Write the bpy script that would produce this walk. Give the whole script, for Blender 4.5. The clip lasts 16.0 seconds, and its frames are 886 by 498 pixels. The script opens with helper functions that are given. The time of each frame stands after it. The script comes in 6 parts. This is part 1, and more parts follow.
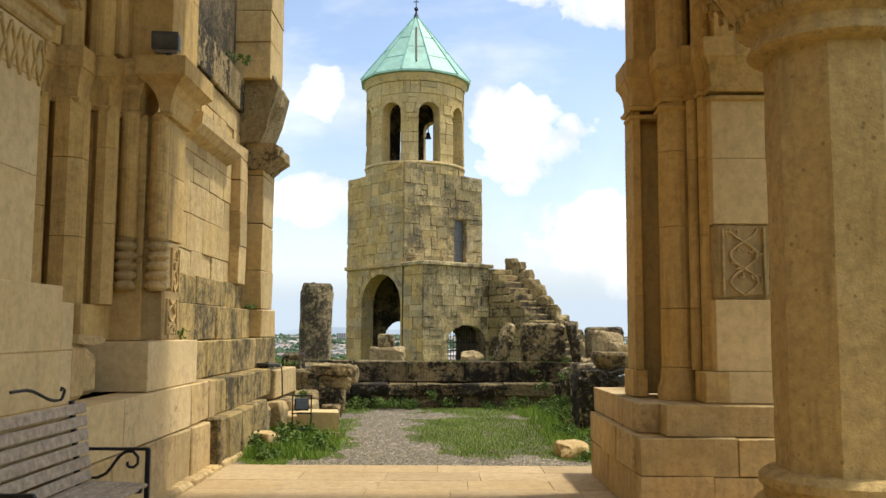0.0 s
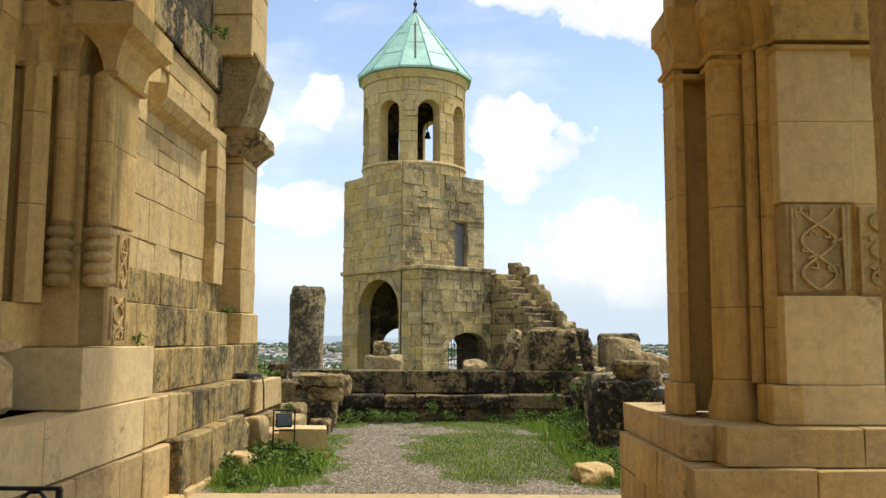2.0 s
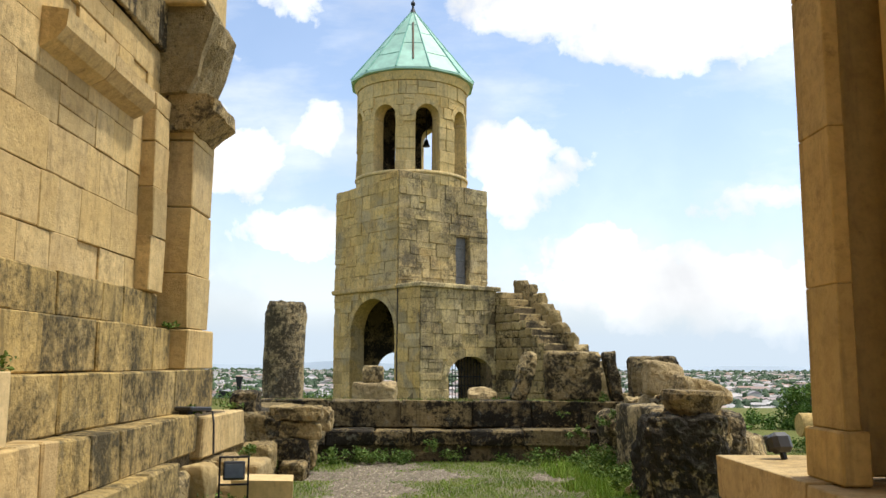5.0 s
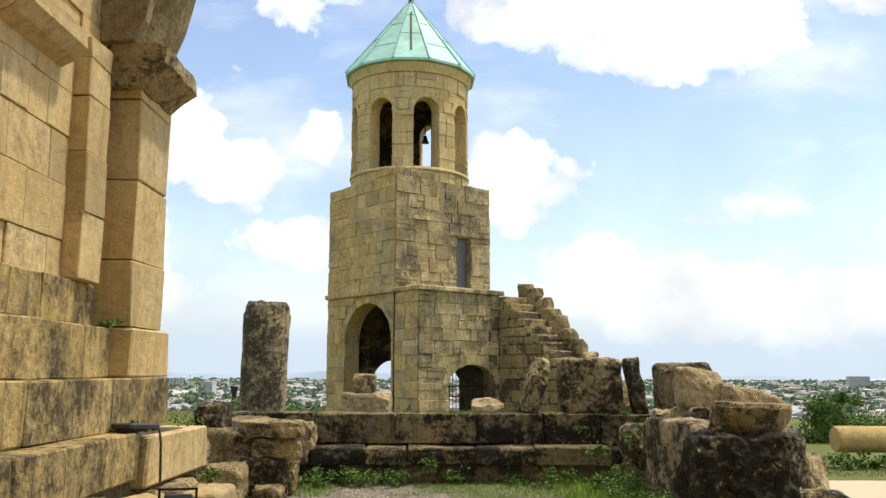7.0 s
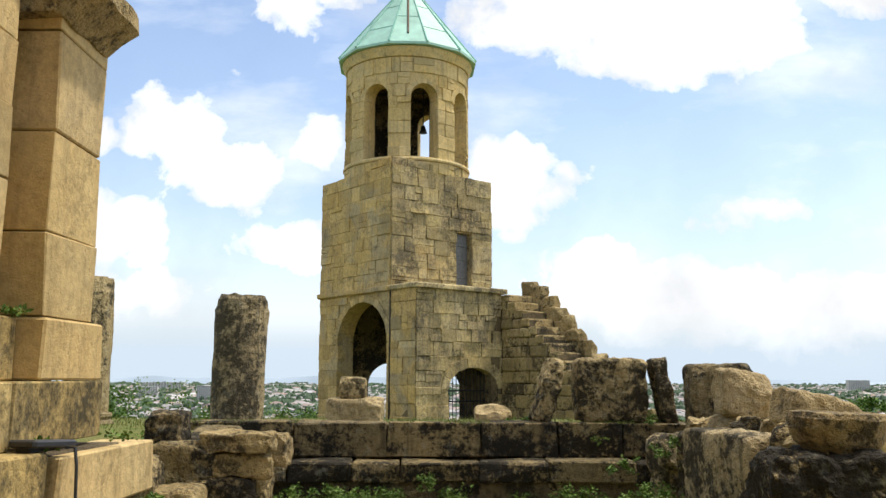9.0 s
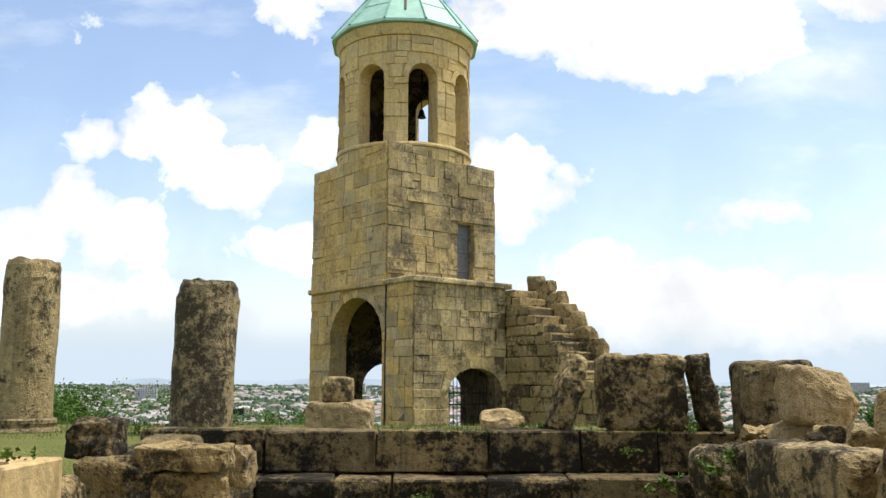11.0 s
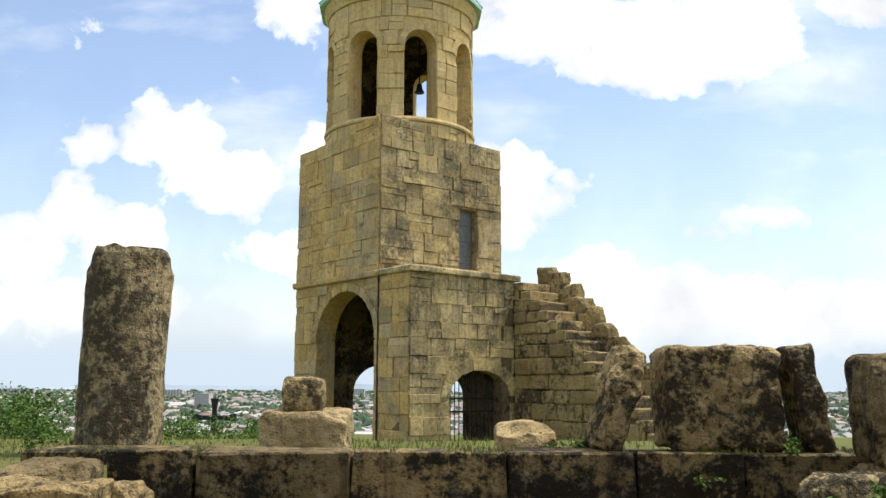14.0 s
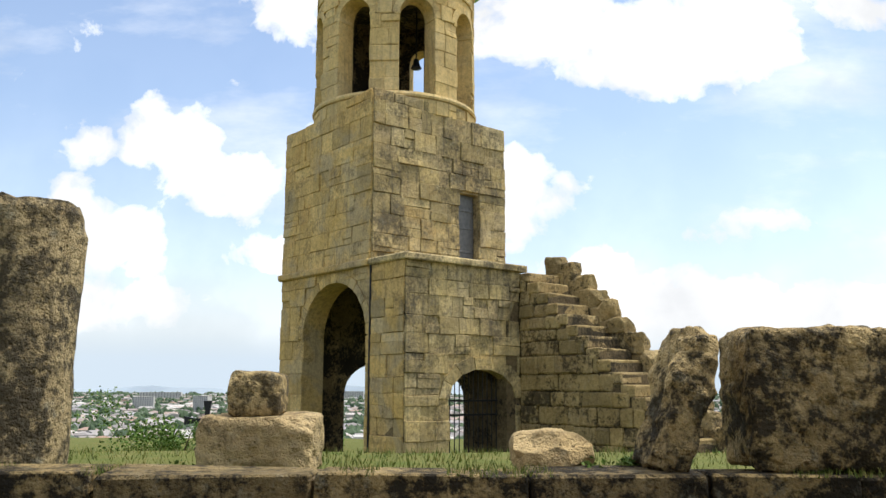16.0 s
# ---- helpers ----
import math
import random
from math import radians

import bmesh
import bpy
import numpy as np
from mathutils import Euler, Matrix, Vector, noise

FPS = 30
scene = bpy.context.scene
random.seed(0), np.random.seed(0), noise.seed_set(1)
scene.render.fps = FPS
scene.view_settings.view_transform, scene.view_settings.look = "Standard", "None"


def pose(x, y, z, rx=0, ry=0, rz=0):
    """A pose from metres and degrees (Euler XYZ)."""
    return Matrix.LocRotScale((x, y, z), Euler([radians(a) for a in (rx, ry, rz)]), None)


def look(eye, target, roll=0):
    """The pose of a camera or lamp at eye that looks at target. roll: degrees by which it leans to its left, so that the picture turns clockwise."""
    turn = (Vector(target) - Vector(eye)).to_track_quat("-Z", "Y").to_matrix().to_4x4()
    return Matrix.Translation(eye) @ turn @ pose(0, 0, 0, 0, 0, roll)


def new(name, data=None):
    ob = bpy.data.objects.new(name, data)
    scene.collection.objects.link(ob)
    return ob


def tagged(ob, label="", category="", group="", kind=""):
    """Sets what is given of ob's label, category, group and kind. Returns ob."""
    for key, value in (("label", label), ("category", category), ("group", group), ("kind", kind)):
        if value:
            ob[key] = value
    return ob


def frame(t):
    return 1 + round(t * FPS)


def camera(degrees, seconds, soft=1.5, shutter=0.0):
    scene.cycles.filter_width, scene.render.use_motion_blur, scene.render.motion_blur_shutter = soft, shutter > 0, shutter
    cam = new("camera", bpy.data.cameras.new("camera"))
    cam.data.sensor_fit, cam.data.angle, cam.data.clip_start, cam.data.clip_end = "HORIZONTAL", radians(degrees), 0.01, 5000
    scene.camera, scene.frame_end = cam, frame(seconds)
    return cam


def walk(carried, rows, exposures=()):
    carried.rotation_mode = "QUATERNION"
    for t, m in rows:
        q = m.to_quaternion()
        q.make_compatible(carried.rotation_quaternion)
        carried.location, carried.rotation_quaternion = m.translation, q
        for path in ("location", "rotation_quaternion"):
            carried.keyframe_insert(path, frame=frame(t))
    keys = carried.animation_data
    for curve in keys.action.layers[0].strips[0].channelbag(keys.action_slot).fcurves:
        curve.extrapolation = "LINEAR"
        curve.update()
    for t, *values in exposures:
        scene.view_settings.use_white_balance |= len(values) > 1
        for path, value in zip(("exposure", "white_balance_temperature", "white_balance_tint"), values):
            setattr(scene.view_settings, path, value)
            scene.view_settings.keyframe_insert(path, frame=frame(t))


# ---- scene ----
cam = camera(54.5, 16.0)
METRES, EYE, TILT, LEAN, TURN = 14.0, 1.55, -3.7, 0.0, 0.0
ROWS = [
    (0.0, 0.0, 0.0, 0.0, -0.05, 9.04, -0.29),
    (0.5, -0.0008, 0.0232, -0.0003, -0.07, 9.07, -0.27),
    (1.0, -0.0007, 0.0482, 0.0008, -0.06, 9.17, -0.27),
    (1.5, -0.0013, 0.0751, 0.0026, -0.07, 9.35, -0.27),
    (2.0, -0.0015, 0.1033, 0.0041, -0.07, 9.6, -0.27),
    (2.5, -0.0016, 0.1326, 0.0055, -0.06, 9.89, -0.24),
    (3.0, -0.0027, 0.1631, 0.0072, -0.09, 10.21, -0.26),
    (3.5, -0.0022, 0.1944, 0.0091, -0.07, 10.51, -0.25),
    (4.0, -0.0027, 0.2274, 0.0109, -0.1, 10.78, -0.24),
    (6.5, -0.0048, 0.3843, 0.0186, -0.16, 11.81, -0.22),
    (7.0, -0.0047, 0.4156, 0.0201, -0.17, 11.91, -0.19),
    (7.5, -0.0048, 0.4455, 0.0218, -0.2, 12.0, -0.19),
    (8.0, -0.0037, 0.4752, 0.0233, -0.18, 12.08, -0.15),
    (8.5, -0.0041, 0.505, 0.0253, -0.21, 12.12, -0.15),
    (9.0, -0.0039, 0.5363, 0.0266, -0.21, 12.18, -0.15),
    (11.5, -0.004, 0.6991, 0.0338, -0.26, 12.4, -0.17),
    (12.0, -0.0039, 0.7301, 0.0341, -0.27, 12.49, -0.2),
    (12.5, -0.0032, 0.7615, 0.0352, -0.25, 12.55, -0.17),
    (13.0, -0.0037, 0.7933, 0.0378, -0.27, 12.59, -0.19),
    (13.5, -0.004, 0.826, 0.0405, -0.26, 12.63, -0.17),
    (14.0, -0.0043, 0.8597, 0.0427, -0.28, 12.68, -0.18),
    (14.5, -0.0046, 0.8941, 0.0447, -0.29, 12.72, -0.17),
    (15.0, -0.0047, 0.9289, 0.046, -0.32, 12.76, -0.18),
    (15.5, -0.0042, 0.9636, 0.0473, -0.34, 12.8, -0.19),
    (16.0, -0.0029, 0.9985, 0.0489, -0.33, 12.84, -0.17),
]
walk(cam, [(t, pose(0, 0, EYE, TILT, LEAN, TURN) @ pose(METRES * x, METRES * y, METRES * z, 90 + pitch, roll, yaw)) for t, x, y, z, yaw, pitch, roll in ROWS])

# ---------------------------------------------------------------- world, sun
SUN_EL, SUN_AZ = 67.0, 78.0     # degrees; azimuth from +y towards +x
world = bpy.data.worlds.new("world")
scene.world = world
world.use_nodes = True


def ramp(nt, fac, stops):
    n = nt.nodes.new("ShaderNodeValToRGB")
    while len(n.color_ramp.elements) < len(stops):
        n.color_ramp.elements.new(0.5)
    for e, (p, c) in zip(n.color_ramp.elements, stops):
        e.position = p
        e.color = (c, c, c, 1) if isinstance(c, (int, float)) else (*c, 1)
    nt.links.new(fac, n.inputs[0])
    return n.outputs[0]


def maths(nt, op, a, b=None, c=None, clamp=False):
    n = nt.nodes.new("ShaderNodeMath")
    n.operation, n.use_clamp = op, clamp
    for i, v in enumerate((a, b, c)):
        if v is None:
            continue
        if isinstance(v, (int, float)):
            n.inputs[i].default_value = v
        else:
            nt.links.new(v, n.inputs[i])
    return n.outputs[0]


def mix(nt, fac, a, b, mode="MIX"):
    n = nt.nodes.new("ShaderNodeMix")
    n.data_type, n.blend_type = "RGBA", mode
    for i, v in ((0, fac), (6, a), (7, b)):
        if isinstance(v, (int, float)):
            n.inputs[i].default_value = v
        elif isinstance(v, tuple):
            n.inputs[i].default_value = (*v, 1)
        else:
            nt.links.new(v, n.inputs[i])
    return n.outputs[2]


def noise_tex(nt, vec, scale, detail=4.0, rough=0.55, stretch=None, distortion=0.0):
    if stretch:
        m = nt.nodes.new("ShaderNodeMapping")
        m.inputs["Scale"].default_value = stretch
        nt.links.new(vec, m.inputs[0])
        vec = m.outputs[0]
    n = nt.nodes.new("ShaderNodeTexNoise")
    n.inputs["Scale"].default_value = scale
    n.inputs["Detail"].default_value = detail
    n.inputs["Roughness"].default_value = rough
    n.inputs["Distortion"].default_value = distortion
    nt.links.new(vec, n.inputs["Vector"])
    return n.outputs[0]


def build_world():
    nt = world.node_tree
    nt.nodes.clear()
    out = nt.nodes.new("ShaderNodeOutputWorld")
    bg = nt.nodes.new("ShaderNodeBackground")
    nt.links.new(bg.outputs[0], out.inputs[0])
    sky = nt.nodes.new("ShaderNodeTexSky")
    sky.sky_type, sky.sun_disc = "NISHITA", False
    sky.sun_elevation, sky.sun_rotation = radians(SUN_EL), radians(SUN_AZ)
    sky.air_density, sky.dust_density, sky.ozone_density = 1.0, 1.6, 0.8
    tc = nt.nodes.new("ShaderNodeTexCoord")
    sep = nt.nodes.new("ShaderNodeSeparateXYZ")
    nt.links.new(tc.outputs["Generated"], sep.inputs[0])
    dx, dy, dz = sep.outputs
    ay = maths(nt, "MAXIMUM", maths(nt, "ABSOLUTE", dy), 0.08)
    u, v = maths(nt, "DIVIDE", dx, ay), maths(nt, "DIVIDE", dz, ay)
    comb = nt.nodes.new("ShaderNodeCombineXYZ")
    nt.links.new(u, comb.inputs[0])
    nt.links.new(v, comb.inputs[1])
    nt.links.new(maths(nt, "MULTIPLY", maths(nt, "SIGN", dy), 3.0), comb.inputs[2])
    uv = comb.outputs[0]
    big = noise_tex(nt, uv, 17.0, 9.0, 0.56, distortion=0.2)
    best = None
    for u0, v0, ru, rv in CLOUDS:
        du = maths(nt, "MULTIPLY", maths(nt, "SUBTRACT", u, u0), 1 / ru)
        dv = maths(nt, "MULTIPLY", maths(nt, "SUBTRACT", v, v0), 1 / rv)
        d = maths(nt, "SQRT", maths(nt, "ADD", maths(nt, "MULTIPLY", du, du), maths(nt, "MULTIPLY", dv, dv)))
        f = maths(nt, "MULTIPLY", maths(nt, "SUBTRACT", 1.0, d), min(ru, rv) / 0.045)
        best = f if best is None else maths(nt, "MAXIMUM", best, f)
    high = maths(nt, "MULTIPLY", maths(nt, "SUBTRACT", v, 0.95), 0.8)      # broken cloud overhead
    best = maths(nt, "MAXIMUM", best, maths(nt, "MINIMUM", high, 0.12))
    dens = maths(nt, "ADD", best, maths(nt, "MULTIPLY", maths(nt, "SUBTRACT", big, 0.5), 2.3))
    cloud = ramp(nt, maths(nt, "ADD", dens, 0.5), [(0.42, 0.0), (0.55, 0.5), (0.85, 1.0)])
    wisp = ramp(nt, noise_tex(nt, uv, 4.0, 7.0, 0.6, (0.8, 2.2, 1.0)), [(0.44, 0.0), (0.78, 0.62)])
    cloud = maths(nt, "MAXIMUM", cloud, wisp)
    haze = ramp(nt, maths(nt, "ABSOLUTE", dz), [(0.0, 0.0), (0.03, 0.1), (0.06, 0.42), (0.12, 0.25), (0.3, 0.06), (0.6, 0.0)])
    cloud = maths(nt, "MAXIMUM", cloud, haze)
    cloud = maths(nt, "MULTIPLY", cloud, ramp(nt, v, [(0.0, 0.0), (0.03, 0.25), (0.075, 1.0)]))
    low = ramp(nt, maths(nt, "ABSOLUTE", dz), [(0.03, 1.0), (0.14, 0.0)])
    shade = ramp(nt, noise_tex(nt, uv, 8.0, 6.0, 0.5), [(0.32, (0.70, 0.715, 0.735)), (0.45, (0.80, 0.81, 0.82)), (0.56, (1.0, 1.0, 1.0))])
    lit = nt.nodes.new("ShaderNodeVectorMath")
    lit.operation = "SCALE"
    nt.links.new(shade, lit.inputs[0])
    lit.inputs["Scale"].default_value = CLOUD_LIGHT
    blue = nt.nodes.new("ShaderNodeVectorMath")
    blue.operation = "SCALE"
    nt.links.new(sky.outputs[0], blue.inputs[0])
    blue.inputs["Scale"].default_value = SKY_LIGHT
    air = mix(nt, low, blue.outputs[0], (7.0, 8.2, 9.4))          # pale blue air above the horizon
    nt.links.new(mix(nt, cloud, air, lit.outputs[0]), bg.inputs[0])
    bg.inputs[1].default_value = 0.1


CLOUD_LIGHT, SKY_LIGHT = 13.0, 2.2
# centre and half size of each cloud, as tangents to the side and upwards of straight ahead (+y)
CLOUDS = [
    (-0.349, 0.301, 0.042, 0.044), (-0.3, 0.274, 0.054, 0.06), (-0.251, 0.232, 0.06, 0.047), (-0.416, 0.287, 0.037, 0.025),
    (-0.433, 0.197, 0.05, 0.045), (-0.381, 0.164, 0.063, 0.042), (-0.486, 0.153, 0.056, 0.054), (-0.446, 0.093, 0.151, 0.036),
    (0.085, 0.227, 0.057, 0.055), (0.132, 0.214, 0.047, 0.036), (0.06, 0.259, 0.027, 0.029), (-0.158, 0.155, 0.063, 0.028),
    (-0.145, 0.277, 0.03, 0.032), (-0.181, 0.453, 0.038, 0.041), (0.139, 0.437, 0.125, 0.055), (0.277, 0.408, 0.132, 0.062),
    (0.368, 0.445, 0.084, 0.067), (0.516, 0.464, 0.077, 0.026), (0.322, 0.18, 0.041, 0.011), (0.396, 0.198, 0.034, 0.012),
    (0.173, 0.123, 0.056, 0.035), (0.291, 0.087, 0.158, 0.053), (0.456, 0.077, 0.152, 0.05), (-0.153, 0.479, 0.084, 0.03),
]
build_world()
sun = new("sun", bpy.data.lights.new("sun", "SUN"))
sun.data.energy, sun.data.angle, sun.data.color = 3.7, radians(4), (1.0, 0.95, 0.86)
_e, _a = radians(SUN_EL), radians(SUN_AZ)
sun.matrix_world = look((0, 0, 30), (-math.sin(_a) * math.cos(_e) * 30, -math.cos(_a) * math.cos(_e) * 30, 30 - math.sin(_e) * 30))

# ---------------------------------------------------------------- materials


def material(name):
    m = bpy.data.materials.new(name)
    m.use_nodes = True
    nt = m.node_tree
    return m, nt, nt.nodes["Principled BSDF"]


def where(nt):
    return nt.nodes.new("ShaderNodeNewGeometry").outputs["Position"]


def bump(nt, bsdf, height, strength=0.5, distance=0.02):
    b = nt.nodes.new("ShaderNodeBump")
    b.inputs["Strength"].default_value, b.inputs["Distance"].default_value = strength, distance
    nt.links.new(height, b.inputs["Height"])
    nt.links.new(b.outputs[0], bsdf.inputs["Normal"])


def stone(name, light, dark, stain=(0.05, 0.045, 0.035), amount=0.5, streak=0.3, grain=0.5, vary=0.3, pits=0.5, lichen=0.0, rough=0.9, soft=0.07, patch=0.0, deep=0.05, fine_scale=16.0, own=0.12, broad=0.3):
    """Limestone: two tones, black crust in patches and streaks, pits and a change from block to block."""
    m, nt, bsdf = material(name)
    pos = where(nt)
    n1 = noise_tex(nt, pos, 1.3, 5)
    n2 = noise_tex(nt, pos, 9.0, 6, 0.62)
    n3 = noise_tex(nt, pos, 55.0, 3, 0.6)
    col = mix(nt, ramp(nt, n1, [(0.3, 0.0), (0.7, 1.0)]), light, dark)
    col = mix(nt, ramp(nt, n2, [(0.42, 0.0), (0.72, 0.3 + 0.4 * grain)]), col, tuple(c * 0.5 for c in dark))
    if patch:
        pm = noise_tex(nt, pos, 0.9, 5, 0.6, distortion=0.6)
        col = mix(nt, ramp(nt, pm, [(0.5, 0.0), (0.6, patch)]), col, (0.46, 0.39, 0.25))
        col = mix(nt, ramp(nt, pm, [(0.34, patch * 0.8), (0.42, 0.0)]), col, (0.62, 0.38, 0.12))
    tooth = ramp(nt, noise_tex(nt, pos, 19.0, 9, 0.72, distortion=0.4), [(0.3, 1.0 - 0.4 * (0.25 + grain)), (0.5, 1.0), (0.7, 1.0 + 0.2 * (0.25 + grain))])
    col = mix(nt, 1.0, col, tooth, "MULTIPLY")
    rnd = nt.nodes.new("ShaderNodeObjectInfo").outputs["Random"]
    tone = ramp(nt, rnd, [(0.0, (1 - vary, 1 - vary, 1 - vary)), (0.35, (1.0, 0.97, 0.9)), (0.7, (1 - vary * 0.4, 1 - vary * 0.45, 1 - vary * 0.4)), (1.0, (1 + vary * 0.35, 1 + vary * 0.35, 1 + vary * 0.38))])
    col = mix(nt, 1.0, col, tone, "MULTIPLY")
    crust = noise_tex(nt, pos, 2.3, 9, 0.72)
    fine = noise_tex(nt, pos, fine_scale, 6, 0.75)
    both = maths(nt, "ADD", maths(nt, "MULTIPLY", crust, 0.56), maths(nt, "MULTIPLY", fine, 0.44))
    both = maths(nt, "ADD", both, maths(nt, "MULTIPLY", maths(nt, "SUBTRACT", rnd, 0.5), own))
    both = maths(nt, "ADD", both, maths(nt, "MULTIPLY", maths(nt, "SUBTRACT", noise_tex(nt, pos, 0.75, 3, 0.5), 0.5), broad))
    mask = ramp(nt, both, [(0.655 - soft / 2 - 0.2 * amount, 0.0), (0.655 + soft / 2 - 0.2 * amount, min(0.95, 0.5 + amount * 0.6))])
    col = mix(nt, mask, col, stain)
    run = ramp(nt, noise_tex(nt, pos, 4.0, 5, 0.6, (2.2, 2.2, 0.22)), [(0.52, 0.0), (0.75, streak)])
    col = mix(nt, run, col, tuple(c * 1.5 for c in stain))
    if lichen:
        lm = ramp(nt, noise_tex(nt, pos, 6.0, 7, 0.7), [(0.56, 0.0), (0.66, lichen)])
        col = mix(nt, lm, col, (0.33, 0.31, 0.22))
    vor = nt.nodes.new("ShaderNodeTexVoronoi")
    vor.inputs["Scale"].default_value = 11.0
    nt.links.new(pos, vor.inputs["Vector"])
    pit = ramp(nt, maths(nt, "ADD", vor.outputs["Distance"], maths(nt, "MULTIPLY", n2, 0.5)), [(0.28, 0.0), (0.42, 1.0)])
    col = mix(nt, maths(nt, "MULTIPLY", maths(nt, "SUBTRACT", 1.0, pit), pits * 0.8), col, tuple(c * 0.3 for c in dark))
    nt.links.new(col, bsdf.inputs["Base Color"])
    bsdf.inputs["Roughness"].default_value = rough
    bsdf.inputs["Specular IOR Level"].default_value = 0.25
    h = maths(nt, "ADD", maths(nt, "MULTIPLY", n2, 1.0), maths(nt, "MULTIPLY", n3, 0.35))
    h = maths(nt, "ADD", h, maths(nt, "MULTIPLY", pit, pits * 0.7))
    vor2 = nt.nodes.new("ShaderNodeTexVoronoi")
    vor2.inputs["Scale"].default_value = 38.0
    nt.links.new(pos, vor2.inputs["Vector"])
    h = maths(nt, "ADD", h, maths(nt, "MULTIPLY", maths(nt, "MINIMUM", maths(nt, "ADD", vor2.outputs["Distance"], n2), 0.85), pits * 0.8))
    bump(nt, bsdf, h, min(1.0, grain * 1.2), deep)
    return m


def plain(name, col, rough=0.6, metal=0.0, var=0.25, scale=12.0, grain=0.2):
    m, nt, bsdf = material(name)
    pos = where(nt)
    n = noise_tex(nt, pos, scale, 5, 0.6)
    c = mix(nt, ramp(nt, n, [(0.3, 0.0), (0.7, 1.0)]), tuple(v * (1 - var) for v in col), tuple(min(1, v * (1 + var)) for v in col))
    nt.links.new(c, bsdf.inputs["Base Color"])
    bsdf.inputs["Roughness"].default_value, bsdf.inputs["Metallic"].default_value = rough, metal
    bump(nt, bsdf, n, grain, 0.01)
    return m


M_WARM = stone("warm_limestone", (0.68, 0.505, 0.235), (0.56, 0.40, 0.17), (0.09, 0.065, 0.03), amount=0.2, streak=0.4, vary=0.3, pits=0.3, grain=0.28, soft=0.16, patch=0.18)
M_NEW = stone("new_limestone", (0.75, 0.58, 0.30), (0.67, 0.50, 0.24), amount=0.0, streak=0.12, vary=0.08, pits=0.05, grain=0.12)
M_PIER = stone("jamb_limestone", (0.70, 0.50, 0.195), (0.58, 0.39, 0.14), (0.08, 0.055, 0.025), amount=0.14, streak=0.55, vary=0.18, pits=0.15, grain=0.2, soft=0.16)
M_MOSS = stone("stained_limestone", (0.60, 0.44, 0.18), (0.46, 0.33, 0.12), (0.046, 0.038, 0.019), amount=0.8, streak=0.85, vary=0.3, pits=0.3, lichen=0.15, grain=0.35, soft=0.15)
M_TOW = stone("tower_limestone", (0.76, 0.55, 0.225), (0.60, 0.415, 0.145), (0.08, 0.066, 0.04), amount=0.34, streak=0.5, vary=0.36, own=0.05, pits=0.5, grain=0.65, soft=0.13, patch=0.6)
M_DRUM = stone("belfry_limestone", (0.76, 0.58, 0.27), (0.62, 0.45, 0.18), (0.09, 0.07, 0.04), amount=0.16, streak=0.5, vary=0.22, own=0.05, pits=0.3, grain=0.4, soft=0.14, patch=0.3)
M_TOWG = stone("grey_tower_limestone", (0.70, 0.55, 0.265), (0.52, 0.40, 0.18), (0.05, 0.044, 0.032), amount=0.56, streak=0.75, own=0.06, vary=0.42, pits=0.55, lichen=0.3, grain=0.6, soft=0.15, patch=0.3)
M_DARK = stone("black_crusted_stone", (0.46, 0.35, 0.17), (0.24, 0.18, 0.085), (0.011, 0.0095, 0.0065), amount=0.92, soft=0.07, streak=0.8, vary=0.35, grain=0.6, pits=0.8, lichen=0.35, deep=0.09, fine_scale=14.0, broad=0.12)
M_ROCK = stone("weathered_rock", (0.60, 0.455, 0.215), (0.35, 0.26, 0.12), (0.014, 0.012, 0.008), amount=0.7, soft=0.07, streak=0.5, vary=0.2, grain=0.6, pits=0.8, lichen=0.3, deep=0.09, fine_scale=14.0, broad=0.12)
M_PALE = stone("pale_boulder_stone", (0.66, 0.51, 0.27), (0.45, 0.33, 0.16), (0.03, 0.025, 0.015), amount=0.3, soft=0.08, streak=0.3, vary=0.2, grain=0.6, pits=0.8, lichen=0.25, deep=0.09, fine_scale=14.0, broad=0.12)
M_RUB = stone("rubble_stone", (0.58, 0.44, 0.205), (0.38, 0.28, 0.125), (0.022, 0.018, 0.012), amount=0.54, soft=0.07, streak=0.4, vary=0.4, grain=0.6, pits=0.9, lichen=0.25, deep=0.09, fine_scale=14.0, broad=0.12)
M_COL = stone("column_marble", (0.60, 0.43, 0.17), (0.47, 0.32, 0.115), (0.08, 0.055, 0.025), amount=0.3, streak=0.45, vary=0.05, grain=0.4, pits=0.75, soft=0.12)
M_MORT = stone("mortar", (0.20, 0.15, 0.075), (0.12, 0.09, 0.05), (0.02, 0.018, 0.012), amount=0.5, streak=0.2, vary=0.0, grain=0.8)
M_PAVE = stone("paving_stone", (0.54, 0.405, 0.215), (0.47, 0.335, 0.165), amount=0.04, streak=0.0, vary=0.14, pits=0.1, grain=0.2)
M_STUMP = stone("lichened_column_stone", (0.56, 0.44, 0.23), (0.36, 0.275, 0.14), (0.03, 0.026, 0.018), amount=0.62, soft=0.07, streak=0.6, vary=0.1, grain=0.6, pits=0.8, lichen=0.4, deep=0.09, fine_scale=14.0, broad=0.12)
M_PITTED = stone("streaked_pitted_rock", (0.60, 0.47, 0.25), (0.38, 0.29, 0.15), (0.018, 0.016, 0.011), amount=0.68, soft=0.07, streak=0.9, vary=0.2, grain=0.6, pits=0.8, lichen=0.3, deep=0.09, fine_scale=14.0, broad=0.12)
# tower interior stone: the shade inside is painted into this dark colour
M_SHADED = stone("shade_darkened_stone", (0.30, 0.22, 0.11), (0.15, 0.11, 0.055), (0.012, 0.01, 0.008), amount=0.8, streak=0.4, vary=0.2, grain=0.7, pits=0.6)
